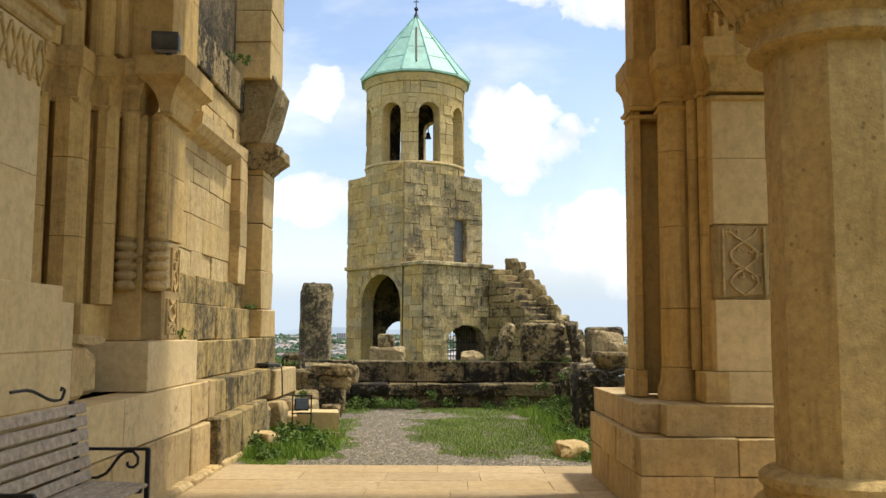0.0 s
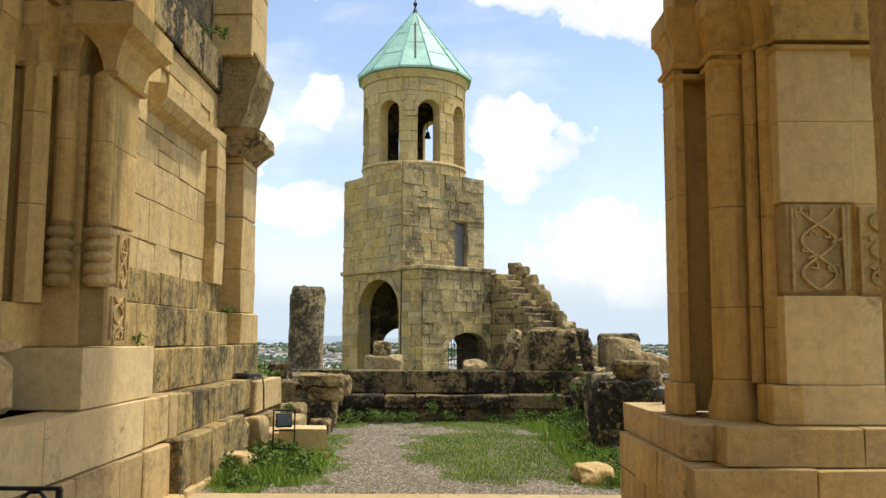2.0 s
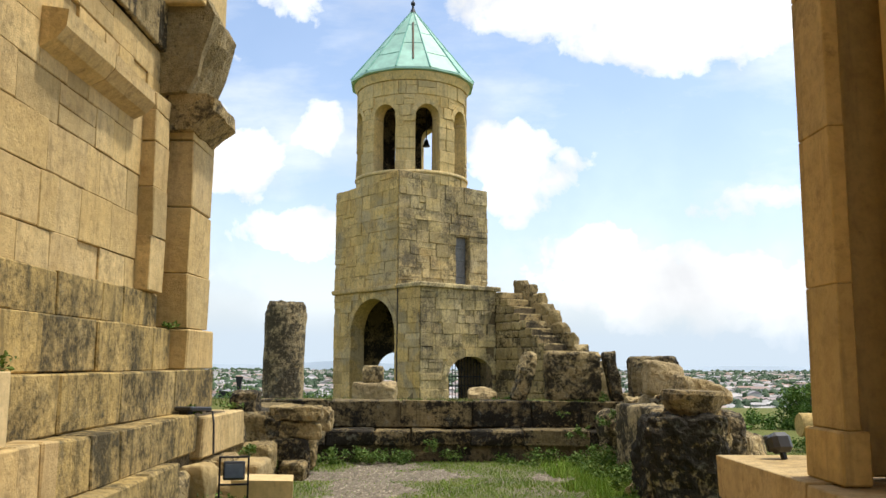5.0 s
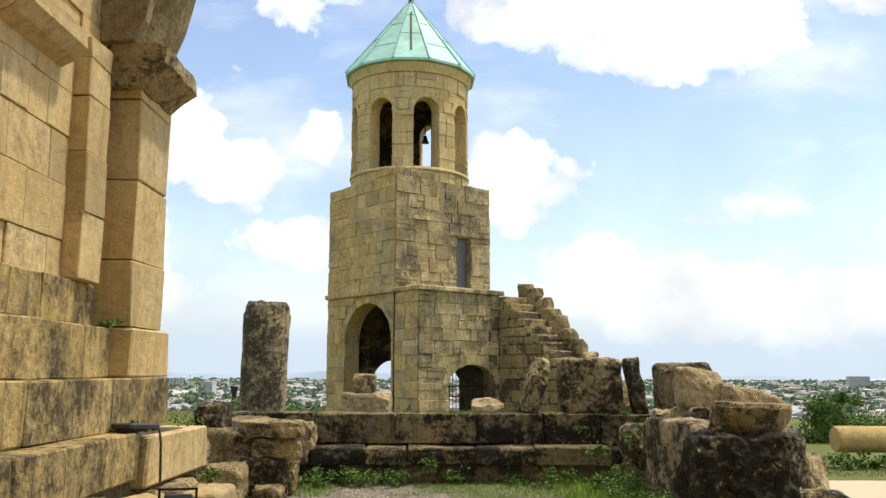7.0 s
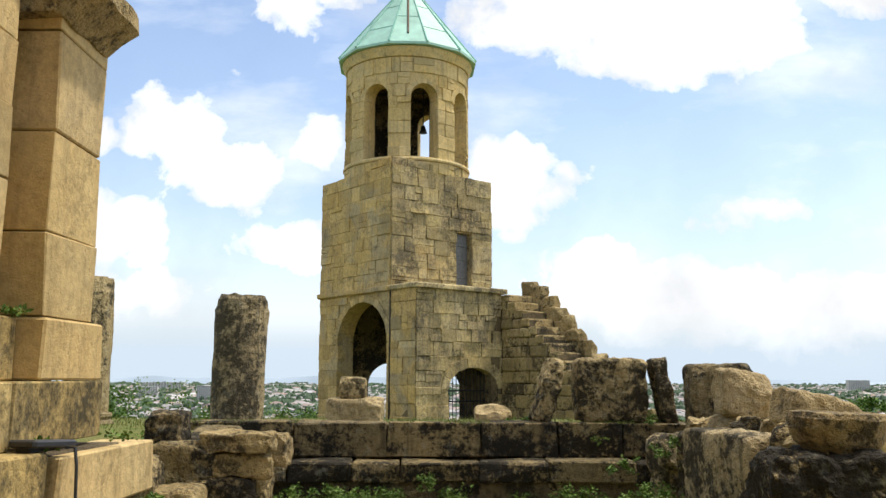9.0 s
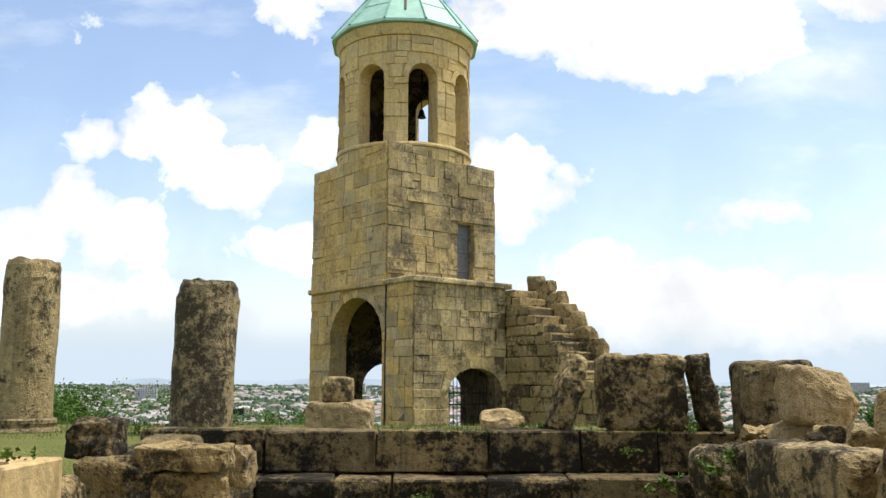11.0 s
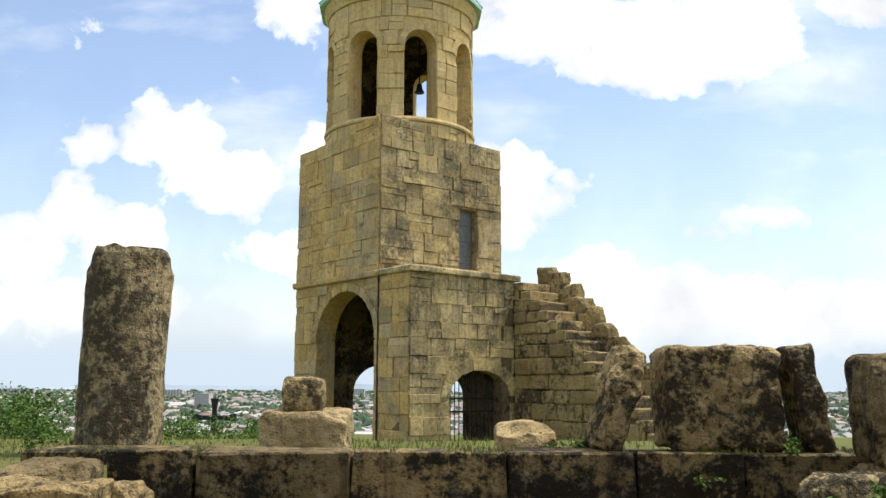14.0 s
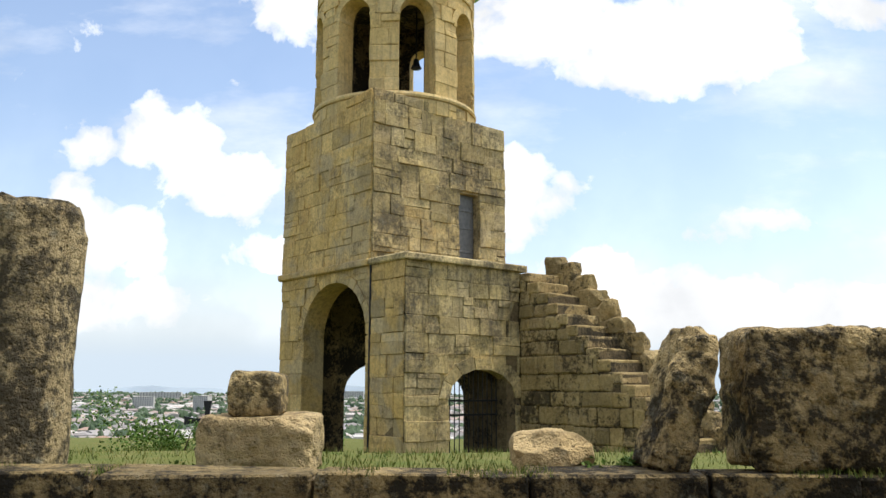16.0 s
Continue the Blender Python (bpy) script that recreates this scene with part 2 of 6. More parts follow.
M_IRON = plain("black_iron", (0.02, 0.02, 0.022), 0.45, 0.6)
M_DOOR = plain("grey_door_paint", (0.13, 0.13, 0.125), 0.5, 0.2)
M_WOOD = plain("grey_weathered_wood", (0.42, 0.33, 0.22), 0.75, 0, 0.35, 20.0, 0.4)
M_DARKPL = plain("dark_plastic", (0.03, 0.03, 0.032), 0.4)
M_PANE = plain("lamp_pane", (0.05, 0.055, 0.05), 0.08)
M_ROOF = plain("green_copper", (0.33, 0.56, 0.44), 0.55, 0.0, 0.2, 2.0, 0.1)
M_RIB = plain("dark_green_copper", (0.19, 0.42, 0.33), 0.6, 0.0, 0.2, 5.0, 0.1)
M_BARK = plain("bark", (0.10, 0.075, 0.05), 0.9, 0, 0.3, 20.0, 0.6)

# ---------------------------------------------------------------- mesh helpers
rng = random.Random(7)


def mesh_of(name, verts, faces, mat, smooth=False):
    me = bpy.data.meshes.new(name)
    me.from_pydata(verts, [], faces)
    me.materials.append(mat)
    if smooth:
        me.shade_smooth()
    return me


def from_bm(name, bm, mat, smooth=False):
    bmesh.ops.recalc_face_normals(bm, faces=bm.faces)
    me = bpy.data.meshes.new(name)
    bm.to_mesh(me)
    bm.free()
    me.materials.append(mat)
    if smooth:
        me.shade_smooth()
    return me


def part(name, data, mat=None, parent=None, label="", m=None, smooth=False):
    """One mesh object under a thing or part. data: a mesh, or a bmesh with its material."""
    if isinstance(data, bmesh.types.BMesh):
        data = from_bm(name, data, mat, smooth)
    ob = new(name, data)
    if parent is not None:
        ob.parent = parent
    if m is not None:
        ob.matrix_basis = m
    if label:
        ob["label"] = label
    return ob


def thing(name, label, category, m=None, group="", kind=""):
    ob = new(name)
    ob.empty_display_size = 0.2
    if m is not None:
        ob.matrix_basis = m
    return tagged(ob, label, category, group, kind)


BOX_F = []


def box_faces():
    """Faces of a box whose every corner is cut into three vertices."""
    def vid(sx, sy, sz, k):
        return ((sx > 0) * 4 + (sy > 0) * 2 + (sz > 0)) * 3 + k
    f = []
    for k in range(3):
        o = [i for i in range(3) if i != k]
        for s in (-1, 1):
            ring = []
            for a, b in ((-1, -1), (1, -1), (1, 1), (-1, 1)):
                q = [0, 0, 0]
                q[k], q[o[0]], q[o[1]] = s, a, b
                ring.append(vid(*q, k))
            f.append(ring if (s > 0) == (k != 1) else ring[::-1])
        for a in (-1, 1):
            for b in (-1, 1):
                p, q = [0, 0, 0], [0, 0, 0]
                p[k], q[k] = -1, 1
                p[o[0]] = q[o[0]] = a
                p[o[1]] = q[o[1]] = b
                ring = [vid(*p, o[0]), vid(*p, o[1]), vid(*q, o[1]), vid(*q, o[0])]
                good = (a * b > 0) == (k != 1)
                f.append(ring if not good else ring[::-1])
    for sx in (-1, 1):
        for sy in (-1, 1):
            for sz in (-1, 1):
                ring = [vid(sx, sy, sz, k) for k in range(3)]
                f.append(ring if sx * sy * sz > 0 else ring[::-1])
    return f


BOX_F = box_faces()


def box_verts(sx, sy, sz, ch, jit, r, centre=(0, 0, 0)):
    out = []
    h = (sx / 2, sy / 2, sz / 2)
    for a in (-1, 1):
        for b in (-1, 1):
            for c in (-1, 1):
                j = [r.uniform(-jit, jit) for _ in range(3)]
                cc = ch * r.uniform(0.5, 1.6) if jit else ch
                for k in range(3):
                    s = (a, b, c)
                    out.append(tuple(centre[i] + s[i] * (h[i] - (0 if i == k else min(cc, h[i] * 0.45))) + j[i] for i in range(3)))
    return out


def block_mesh(name, sx, sy, sz, mat, ch=0.015, jit=0.006, r=rng, centre=(0, 0, 0)):
    return mesh_of(name, box_verts(sx, sy, sz, ch, jit, r, centre), BOX_F, mat)


def add_box(bm, sx, sy, sz, m=None, ch=0.01, jit=0.0, r=rng):
    vs = [bm.verts.new((m @ Vector(v)) if m is not None else v) for v in box_verts(sx, sy, sz, ch, jit, r)]
    for f in BOX_F:
        bm.faces.new([vs[i] for i in f])


def add_tube(bm, p, q, r, n=10, r2=None, cap=True):
    p, q = Vector(p), Vector(q)
    rot = (q - p).to_track_quat("Z", "Y")
    rings = []
    for c, rr in ((p, r), (q, r if r2 is None else r2)):
        rings.append([bm.verts.new(c + rot @ Vector((rr * math.cos(2 * math.pi * i / n), rr * math.sin(2 * math.pi * i / n), 0))) for i in range(n)])
    for i in range(n):
        bm.faces.new((rings[0][i], rings[0][(i + 1) % n], rings[1][(i + 1) % n], rings[1][i]))
    if cap:
        bm.faces.new(rings[0][::-1])
        bm.faces.new(rings[1])


def add_lathe(bm, prof, n=24, centre=(0, 0), a0=0.0, a1=2 * math.pi, wob=0.0):
    """prof: (radius, z) from the foot up."""
    full = abs(a1 - a0 - 2 * math.pi) < 1e-6
    cols = n if full else n + 1
    rings = []
    for r, z in prof:
        rings.append([bm.verts.new((centre[0] + r * math.cos(a0 + (a1 - a0) * i / n), centre[1] + r * math.sin(a0 + (a1 - a0) * i / n), z)) for i in range(cols)])
    for a, b in zip(rings, rings[1:]):
        for i in range(n):
            j = (i + 1) % cols
            bm.faces.new((a[i], a[j], b[j], b[i]))
    if prof[0][0] > 1e-4:
        bm.faces.new(rings[0][::-1])
    if prof[-1][0] > 1e-4:
        bm.faces.new(rings[-1])


def extrude_poly(bm, pts, z0, z1):
    lo = [bm.verts.new((x, y, z0)) for x, y in pts]
    hi = [bm.verts.new((x, y, z1)) for x, y in pts]
    n = len(pts)
    for i in range(n):
        bm.faces.new((lo[i], lo[(i + 1) % n], hi[(i + 1) % n], hi[i]))
    bm.faces.new(lo[::-1])
    bm.faces.new(hi)


def impost_bm(x0, x1, y0, y1, z0, flare=0.1, h1=0.28, h2=0.15):
    """A block that flares out from the pilaster under it to a flat slab."""
    bm = bmesh.new()
    rows = [(0.0, 0.02), (0.03, 0.035), (0.05, 0.0), (h1 * 0.35, flare * 0.06), (h1 * 0.6, flare * 0.22), (h1 * 0.8, flare * 0.5), (h1 * 0.93, flare * 0.85), (h1, flare), (h1 + 0.01, flare + 0.015), (h1 + h2, flare + 0.015)]
    rings = []
    for dz, e in rows:
        rings.append([bm.verts.new(p + (z0 + dz,)) for p in ((x0 - e, y0 - e), (x1 + e, y0 - e), (x1 + e, y1 + e), (x0 - e, y1 + e))])
    for a, c in zip(rings, rings[1:]):
        for i in range(4):
            bm.faces.new((a[i], a[(i + 1) % 4], c[(i + 1) % 4], c[i]))
    bm.faces.new(rings[0][::-1])
    bm.faces.new(rings[-1])
    return bm


def arch_z(u, op):
    """Height of an opening's soffit at u, or None outside it. op: centre, half width, sill, spring, rise."""
    c, h, sill, spring, rise = op
    d = abs(u - c) / h
    return None if d >= 1 else spring + rise * math.sqrt(max(0.0, 1 - d * d))


def pierced(bm, u0, u1, z0, z1, th, ops, place, step=0.12):
    """A wall with arched openings through it. place(u, depth, z) gives the point."""
    cuts = {u0, u1}
    for c, h, *_ in ops:
        n = 14
        for i in range(n + 1):
            cuts.add(round(c - h * math.cos(math.pi * i / n), 5))
    x = u0
    while x < u1:
        cuts.add(round(x, 5))
        x += step
    cuts = sorted(c for c in cuts if u0 - 1e-6 <= c <= u1 + 1e-6)

    def quad(*p):
        bm.faces.new([bm.verts.new(place(*q)) for q in p])
    for a, b in zip(cuts, cuts[1:]):
        if b - a < 1e-5:
            continue
        mid = (a + b) / 2
        spans = [(z0, z0, z1, z1)]
        for op in ops:
            if abs(mid - op[0]) < op[1]:
                za = arch_z(a, op) or op[3]
                zb = arch_z(b, op) or op[3]
                spans = ([(z0, z0, op[2], op[2])] if op[2] > z0 + 1e-3 else []) + [(za, zb, z1, z1)]
        for la, lb, ha, hb in spans:
            quad((a, 0, la), (b, 0, lb), (b, 0, hb), (a, 0, ha))
            quad((b, th, lb), (a, th, la), (a, th, ha), (b, th, hb))
            quad((a, 0, ha), (b, 0, hb), (b, th, hb), (a, th, ha))
            quad((a, th, la), (b, th, lb), (b, 0, lb), (a, 0, la))
    for u, flip in ((u0, 0), (u1, 1)):
        quad(*(((u, 0, z0), (u, 0, z1), (u, th, z1), (u, th, z0))[::-1 if flip else 1]))
    for c, h, sill, spring, rise in ops:
        for u in (c - h, c + h):
            if u0 < u < u1:
                quad((u, 0, sill), (u, 0, spring), (u, th, spring), (u, th, sill))
    bmesh.ops.remove_doubles(bm, verts=bm.verts, dist=0.0005)


def courses(parent, name, mat, u0, u1, z0, z1, place, ops=(), mean=0.55, high=(0.34, 0.5), seed=1, th=0.06, ring=0.26, gap=0.008, out=0.02, ch=0.014, jit=0.006, split=0.0):
    """Ashlar in uneven courses; each block is a mesh of its own. place(u, z, depth) gives a pose: x along the wall, z up, y into it."""
    r = random.Random(seed)
    z = z0
    while z < z1 - 0.05:
        h = min(r.uniform(*high), z1 - z)
        if z1 - z - h < 0.14:
            h = z1 - z
        free = [(u0, u1)]
        for c, hw, sill, spring, rise in ops:
            if z + h <= sill or z >= spring + rise + ring:
                continue
            k = (max(z, spring) - spring) / max(rise + ring, 1e-6)
            w = (hw + ring) * math.sqrt(max(0.0, 1 - k * k)) if z > spring else (hw + ring if z + h > spring + 0.05 else hw)
            nxt = []
            for a, b in free:
                if c - w > a:
                    nxt.append((a, min(b, c - w)))
                if c + w < b:
                    nxt.append((max(a, c + w), b))
            free = [f for f in nxt if f[1] - f[0] > 0.03]
        for a, b in free:
            u = a
            while u < b - 1e-3:
                w = mean * r.uniform(0.55, 1.6)
                if b - u - w < 0.25:
                    w = b - u
                cut = [(0.0, h)]
                if split and r.random() < split and h > 0.26:
                    k = h * r.uniform(0.35, 0.65)
                    cut = [(0.0, k), (k, h)]
                for za, zb in cut:
                    me = block_mesh(name, max(0.02, w - gap * r.uniform(0.3, 1.5)), th, zb - za - gap * r.uniform(0.3, 1.5), mat, ch, jit, r)
                    deep = 0.03 if split and r.random() < 0.08 else 0.0
                    part(name, me, None, parent, m=place(u + w / 2, z + (za + zb) / 2, -r.uniform(0, out) + th / 2 - 0.03 + deep))
                u += w
        z += h


def voussoirs(parent, name, mat, op, place, n=13, ring=0.26, th=0.1, seed=3):
    c, hw, sill, spring, rise = op
    r = random.Random(seed)
    for i in range(n):
        a0, a1 = math.pi * i / n + 0.006, math.pi * (i + 1) / n - 0.006
        vs, k = [], r.uniform(-0.02, 0.03)
        o = r.uniform(0, 0.012)
        for d in (-0.03 - o, th):
            for a, e in ((a0, 0.004), (a1, 0.004), (a1, ring + k), (a0, ring + k)):
                vs.append(tuple(place(c - (hw + e) * math.cos(a), spring + (rise + e) * math.sin(a), d).translation))
        part(name, mesh_of(name, vs, [(0, 1, 2, 3), (7, 6, 5, 4), (0, 4, 5, 1), (1, 5, 6, 2), (2, 6, 7, 3), (3, 7, 4, 0)], mat), None, parent)


def rock_bm(sx, sy, sz, seed=0, n=9, square=6.0, rough=0.08, fine=0.02, top_tilt=0.0, chips=(0.95, 1.3)):
    """A worn block of stone on z = 0: a box with rounded corners, broken by noise."""
    n, square = n + 7, max(3.0, square + 4)
    bm = bmesh.new()
    bmesh.ops.create_cube(bm, size=2.0)
    bmesh.ops.subdivide_edges(bm, edges=bm.edges, cuts=n, use_grid_fill=True)
    off = Vector((seed * 7.13, seed * 3.7, seed * 1.9))
    s = min(sx, sy, sz)
    r = random.Random(seed * 31 + 5)
    cuts = []
    for _ in range(7):                # broken-off corners
        nrm = Vector((r.choice((-1, 1)) * r.uniform(0.3, 1), r.choice((-1, 1)) * r.uniform(0.3, 1), r.uniform(-0.6, 1.0))).normalized()
        cuts.append((nrm, r.uniform(*chips)))
    for v in bm.verts:
        p = v.co.copy()
        q = (abs(p.x) ** square + abs(p.y) ** square + abs(p.z) ** square) ** (1 / square)
        p /= max(q, 1e-6)
        d = p.normalized()
        w = Vector((p.x * sx / 2, p.y * sy / 2, p.z * sz / 2))
        for nrm, lim in cuts:
            over = (w.x * nrm.x / sx + w.y * nrm.y / sy + w.z * nrm.z / sz) * 2 - lim
            if over > 0:
                w -= Vector((nrm.x * sx, nrm.y * sy, nrm.z * sz)) * (over * 0.5)
        k = noise.noise(w * (1.3 / max(s, 0.45)) + off) * rough + noise.noise(w * 6 + off) * fine + noise.noise(w * 14 + off) * fine * 0.7 - abs(noise.noise(w * 9 - off)) * fine * 0.8
        w += d * k
        w.z += sz / 2 + top_tilt * w.x * (1 if p.z > 0 else 0)
        v.co = w
    return bm


# ---------------------------------------------------------------- ground
GROUND = thing("ground", "green hilltop lawn falling away to a wide plain", "ground", kind="structure")


def ground_z(x, y):
    """The lie of the land: flat forecourt, a low bank behind the retaining wall, then the slope down to the plain."""
    if y < 19.02 and -2.6 < x < 3.83:
        z = -0.02 - 0.1 * max(0.0, min(1.0, (y - 11) / 7))
    elif x > 3.85 and y > 9:
        z = -0.05 - 0.035 * min(12.0, max(0.0, y - 13))          # lower field with the road
    else:
        z = 0.8 * max(0.0, min(1.0, (y - 14) / 4)) - 0.05
        if y > 22:
            z = 0.75 - 1.15 * min(1.0, (y - 22) / 7)
    d = max(0.0, y - 44) + max(0.0, abs(x) - 30)
    z -= min(40.0, d * 0.28 + 0.0009 * d * d)
    return z


def build_ground():
    xs = [-5000, -2600, -1200, -600, -300, -150, -80, -45, -30, -20, -12, -8, -5, -3.5, -2.75, -2.62, -2.55, -1.5, -0.5, 0.5, 1.5, 2.55, 2.62, 2.75, 3.5, 3.8, 3.95, 5, 8, 12, 20, 30, 45, 80, 150, 300, 600, 1200, 2600, 5000]
    ys = [-300, -60, -20, 0, 10.95, 12, 13, 14, 15, 16, 17, 18, 19.0, 19.1, 19.5, 20.5, 22, 23.5, 25, 27, 29, 32, 36, 40, 44, 50, 60, 80, 110, 150, 200, 260, 330, 450, 700, 1200, 2000, 3200, 4990]
    verts = [(x, y, ground_z(x, y) + (0.03 * noise.noise(Vector((x, y, 0))) if abs(x) < 40 and 19 < y < 60 else 0)) for y in ys for x in xs]
    w = len(xs)
    faces = [(j * w + i, j * w + i + 1, (j + 1) * w + i + 1, (j + 1) * w + i) for j in range(len(ys) - 1) for i in range(w - 1)]
    m, nt, bsdf = material("ground_cover")
    pos = where(nt)
    g = mix(nt, ramp(nt, noise_tex(nt, pos, 2.5, 6, 0.65), [(0.3, 0.0), (0.7, 1.0)]), (0.10, 0.13, 0.03), (0.17, 0.16, 0.055))
    far = mix(nt, ramp(nt, noise_tex(nt, pos, 0.012, 6, 0.6), [(0.35, 0.0), (0.65, 1.0)]), (0.07, 0.10, 0.05), (0.16, 0.17, 0.11))
    sep = nt.nodes.new("ShaderNodeSeparateXYZ")
    nt.links.new(pos, sep.inputs[0])
    g = mix(nt, maths(nt, "LESS_THAN", sep.outputs[2], -25.0), g, far)
    vor = nt.nodes.new("ShaderNodeTexVoronoi")
    vor.inputs["Scale"].default_value = 26.0
    nt.links.new(pos, vor.inputs["Vector"])
    grav = mix(nt, ramp(nt, vor.outputs["Color"], [(0.2, 0.0), (0.8, 1.0)]), (0.33, 0.28, 0.205), (0.13, 0.11, 0.08))
    grav = mix(nt, ramp(nt, vor.outputs["Distance"], [(0.3, 0.0), (0.7, 0.6)]), grav, (0.10, 0.08, 0.055))
    inside = maths(nt, "MULTIPLY", maths(nt, "LESS_THAN", maths(nt, "ABSOLUTE", sep.outputs[0]), 2.56), maths(nt, "LESS_THAN", sep.outputs[1], 18.9))
    isg = inside
    # a pale trodden road to the right and left of the lawn behind the wall
    road = maths(nt, "ABSOLUTE", maths(nt, "SUBTRACT", sep.outputs[1], maths(nt, "ADD", 15.6, maths(nt, "MULTIPLY", noise_tex(nt, pos, 0.3, 3), 1.6))))
    onroad = maths(nt, "MULTIPLY", maths(nt, "LESS_THAN", road, 4.3), maths(nt, "GREATER_THAN", sep.outputs[0], 3.9))
    col = mix(nt, isg, g, grav)
    col = mix(nt, onroad, col, (0.55, 0.45, 0.30))
    nt.links.new(col, bsdf.inputs["Base Color"])
    bsdf.inputs["Roughness"].default_value = 0.95
    bsdf.inputs["Specular IOR Level"].default_value = 0.1
    bump(nt, bsdf, maths(nt, "MULTIPLY", vor.outputs["Distance"], -1.0), 0.6, 0.03)
    part("terrain", mesh_of("terrain", verts, faces, m, True), None, GROUND)


build_ground()

# ---------------------------------------------------------------- church: floor, side walls, unseen shading slab over the porch
def face_x(x, side):
    """place() for courses on a wall facing +x (side 1) or -x (side -1): u runs along y."""
    def f(u, z, d):
        return pose(x - side * d, u, z, 0, 0, 90 if side > 0 else -90)
    return f


def face_y(y):
    """place() for a wall facing -y: u runs along x."""
    def f(u, z, d):
        return pose(u, y + d, z)
    return f


FLOOR = thing("floor", "pale cream stone paving slabs of the porch", "floor", kind="structure")
bm = bmesh.new()
add_box(bm, 11.0, 16.4, 0.3, pose(0, 2.6, -0.19), 0.01)
part("floor_bed", bm, M_MORT, FLOOR)

# added out of view: walls and overhead slab sized to hold light off the portal
PORCH = thing("porch", "unseen stone walls and slab added to shade the porch", "church", kind="structure")
for nm, s, c in (("wall_back", (8.6, 0.5, 6.0), (-0.5, -9.0, 2.8)), ("wall_left", (0.5, 13.0, 7.2), (-4.8, -2.3, 3.4)), ("ceiling", (8.2, 5.8, 0.5), (-0.6, 5.9, 7.15))):
    bm = bmesh.new()
    add_box(bm, *s, pose(*c))
    part(nm, bm, M_PIER, PORCH)

# --- left flank of the church
LEFT = thing("church_wall", "yellow limestone church wall with stepped stained plinth", "church wall", kind="structure")
bm = bmesh.new()
for (x0, x1, y0, y1, z0, z1) in ((-4.6, -3.31, 8.4, 14.3, -0.2, 8.2), (-4.6, -2.70, 4.0, 14.8, -0.2, 0.9), (-4.6, -2.95, 9.2, 14.5, 0.9, 1.36), (-4.6, -3.12, 9.6, 14.4, 1.3, 1.83)):
    add_box(bm, x1 - x0, y1 - y0, z1 - z0, pose((x0 + x1) / 2, (y0 + y1) / 2, (z0 + z1) / 2))
part("wall_core", bm, M_MORT, LEFT)


def run(parent, name, mat, x, y0, y1, z0, z1, side=1, mean=0.8, th=0.35, seed=1, out=0.02, ch=0.012, jit=0.008):
    """One course of blocks along y whose faces stand at x."""
    r = random.Random(seed)
    y = y0
    while y < y1 - 1e-3:
        w = mean * r.uniform(0.65, 1.45)
        if y1 - y - w < mean * 0.4:
            w = y1 - y
        me = block_mesh(name, th, w - 0.012, z1 - z0 - 0.008, mat, ch, jit, r)
        part(name, me, None, parent, m=pose(x - side * (th / 2 + r.uniform(0, out)), y + w / 2, (z0 + z1) / 2))
        y += w


run(LEFT, "plinth_stone", M_WARM, -2.42, 6.0, 10.75, -0.1, 0.07, mean=0.55, seed=2, ch=0.03)
run(LEFT, "plinth_stone", M_WARM, -2.54, 4.0, 9.6, 0.0, 0.54, mean=0.6, seed=3)
run(LEFT, "plinth_stone", M_MOSS, -2.44, 9.62, 12.2, 0.0, 0.56, mean=0.55, seed=4, ch=0.02, jit=0.015, th=0.45)
run(LEFT, "plinth_stone", M_RUB, -2.40, 12.2, 14.5, -0.1, 0.42, mean=0.4, seed=5, ch=0.06, jit=0.04, th=0.5, out=0.06)
run(LEFT, "new_block", M_NEW, -2.58, 4.0, 8.95, 0.545, 0.975, mean=2.4, seed=6, ch=0.006, jit=0.0, out=0.0)
run(LEFT, "plinth_stone", M_WARM, -2.58, 8.96, 9.9, 0.545, 0.975, mean=0.45, seed=7)
run(LEFT, "plinth_stone", M_MOSS, -2.60, 9.9, 13.3, 0.545, 0.95, mean=0.75, seed=8, ch=0.016)
run(LEFT, "plinth_stone", M_WARM, -2.55, 13.35, 15.3, 0.45, 0.9, mean=1.9, seed=9, ch=0.02, jit=0.015, th=0.5)
run(LEFT, "new_block", M_NEW, -2.63, 7.74, 9.3, 0.975, 1.43, mean=1.9, seed=10, ch=0.006, jit=0, out=0, th=1.2)
run(LEFT, "plinth_stone", M_MOSS, -2.84, 9.26, 14.75, 0.95, 1.40, mean=1.2, seed=11)
run(LEFT, "plinth_stone", M_MOSS, -3.02, 9.6, 13.6, 1.40, 1.85, mean=0.9, seed=12)
run(LEFT, "plinth_stone", M_MOSS, -3.14, 9.6, 13.5, 1.85, 2.22, mean=0.8, seed=13)
courses(LEFT, "wall_stone", M_WARM, 8.9, 13.6, 2.22, 4.95, face_x(-3.27, 1), mean=0.5, high=(0.3, 0.48), seed=14, split=0.15, jit=0.005, ch=0.007, gap=0.004, out=0.01)
courses(LEFT, "wall_stone", M_ROCK, 9.4, 13.7, 4.95, 5.52, face_x(-3.22, 1), mean=0.55, high=(0.3, 0.45), seed=15)
courses(LEFT, "wall_stone", M_WARM, 9.4, 14.3, 5.52, 8.0, face_x(-3.4, 1), mean=0.6, high=(0.45, 0.6), seed=16)


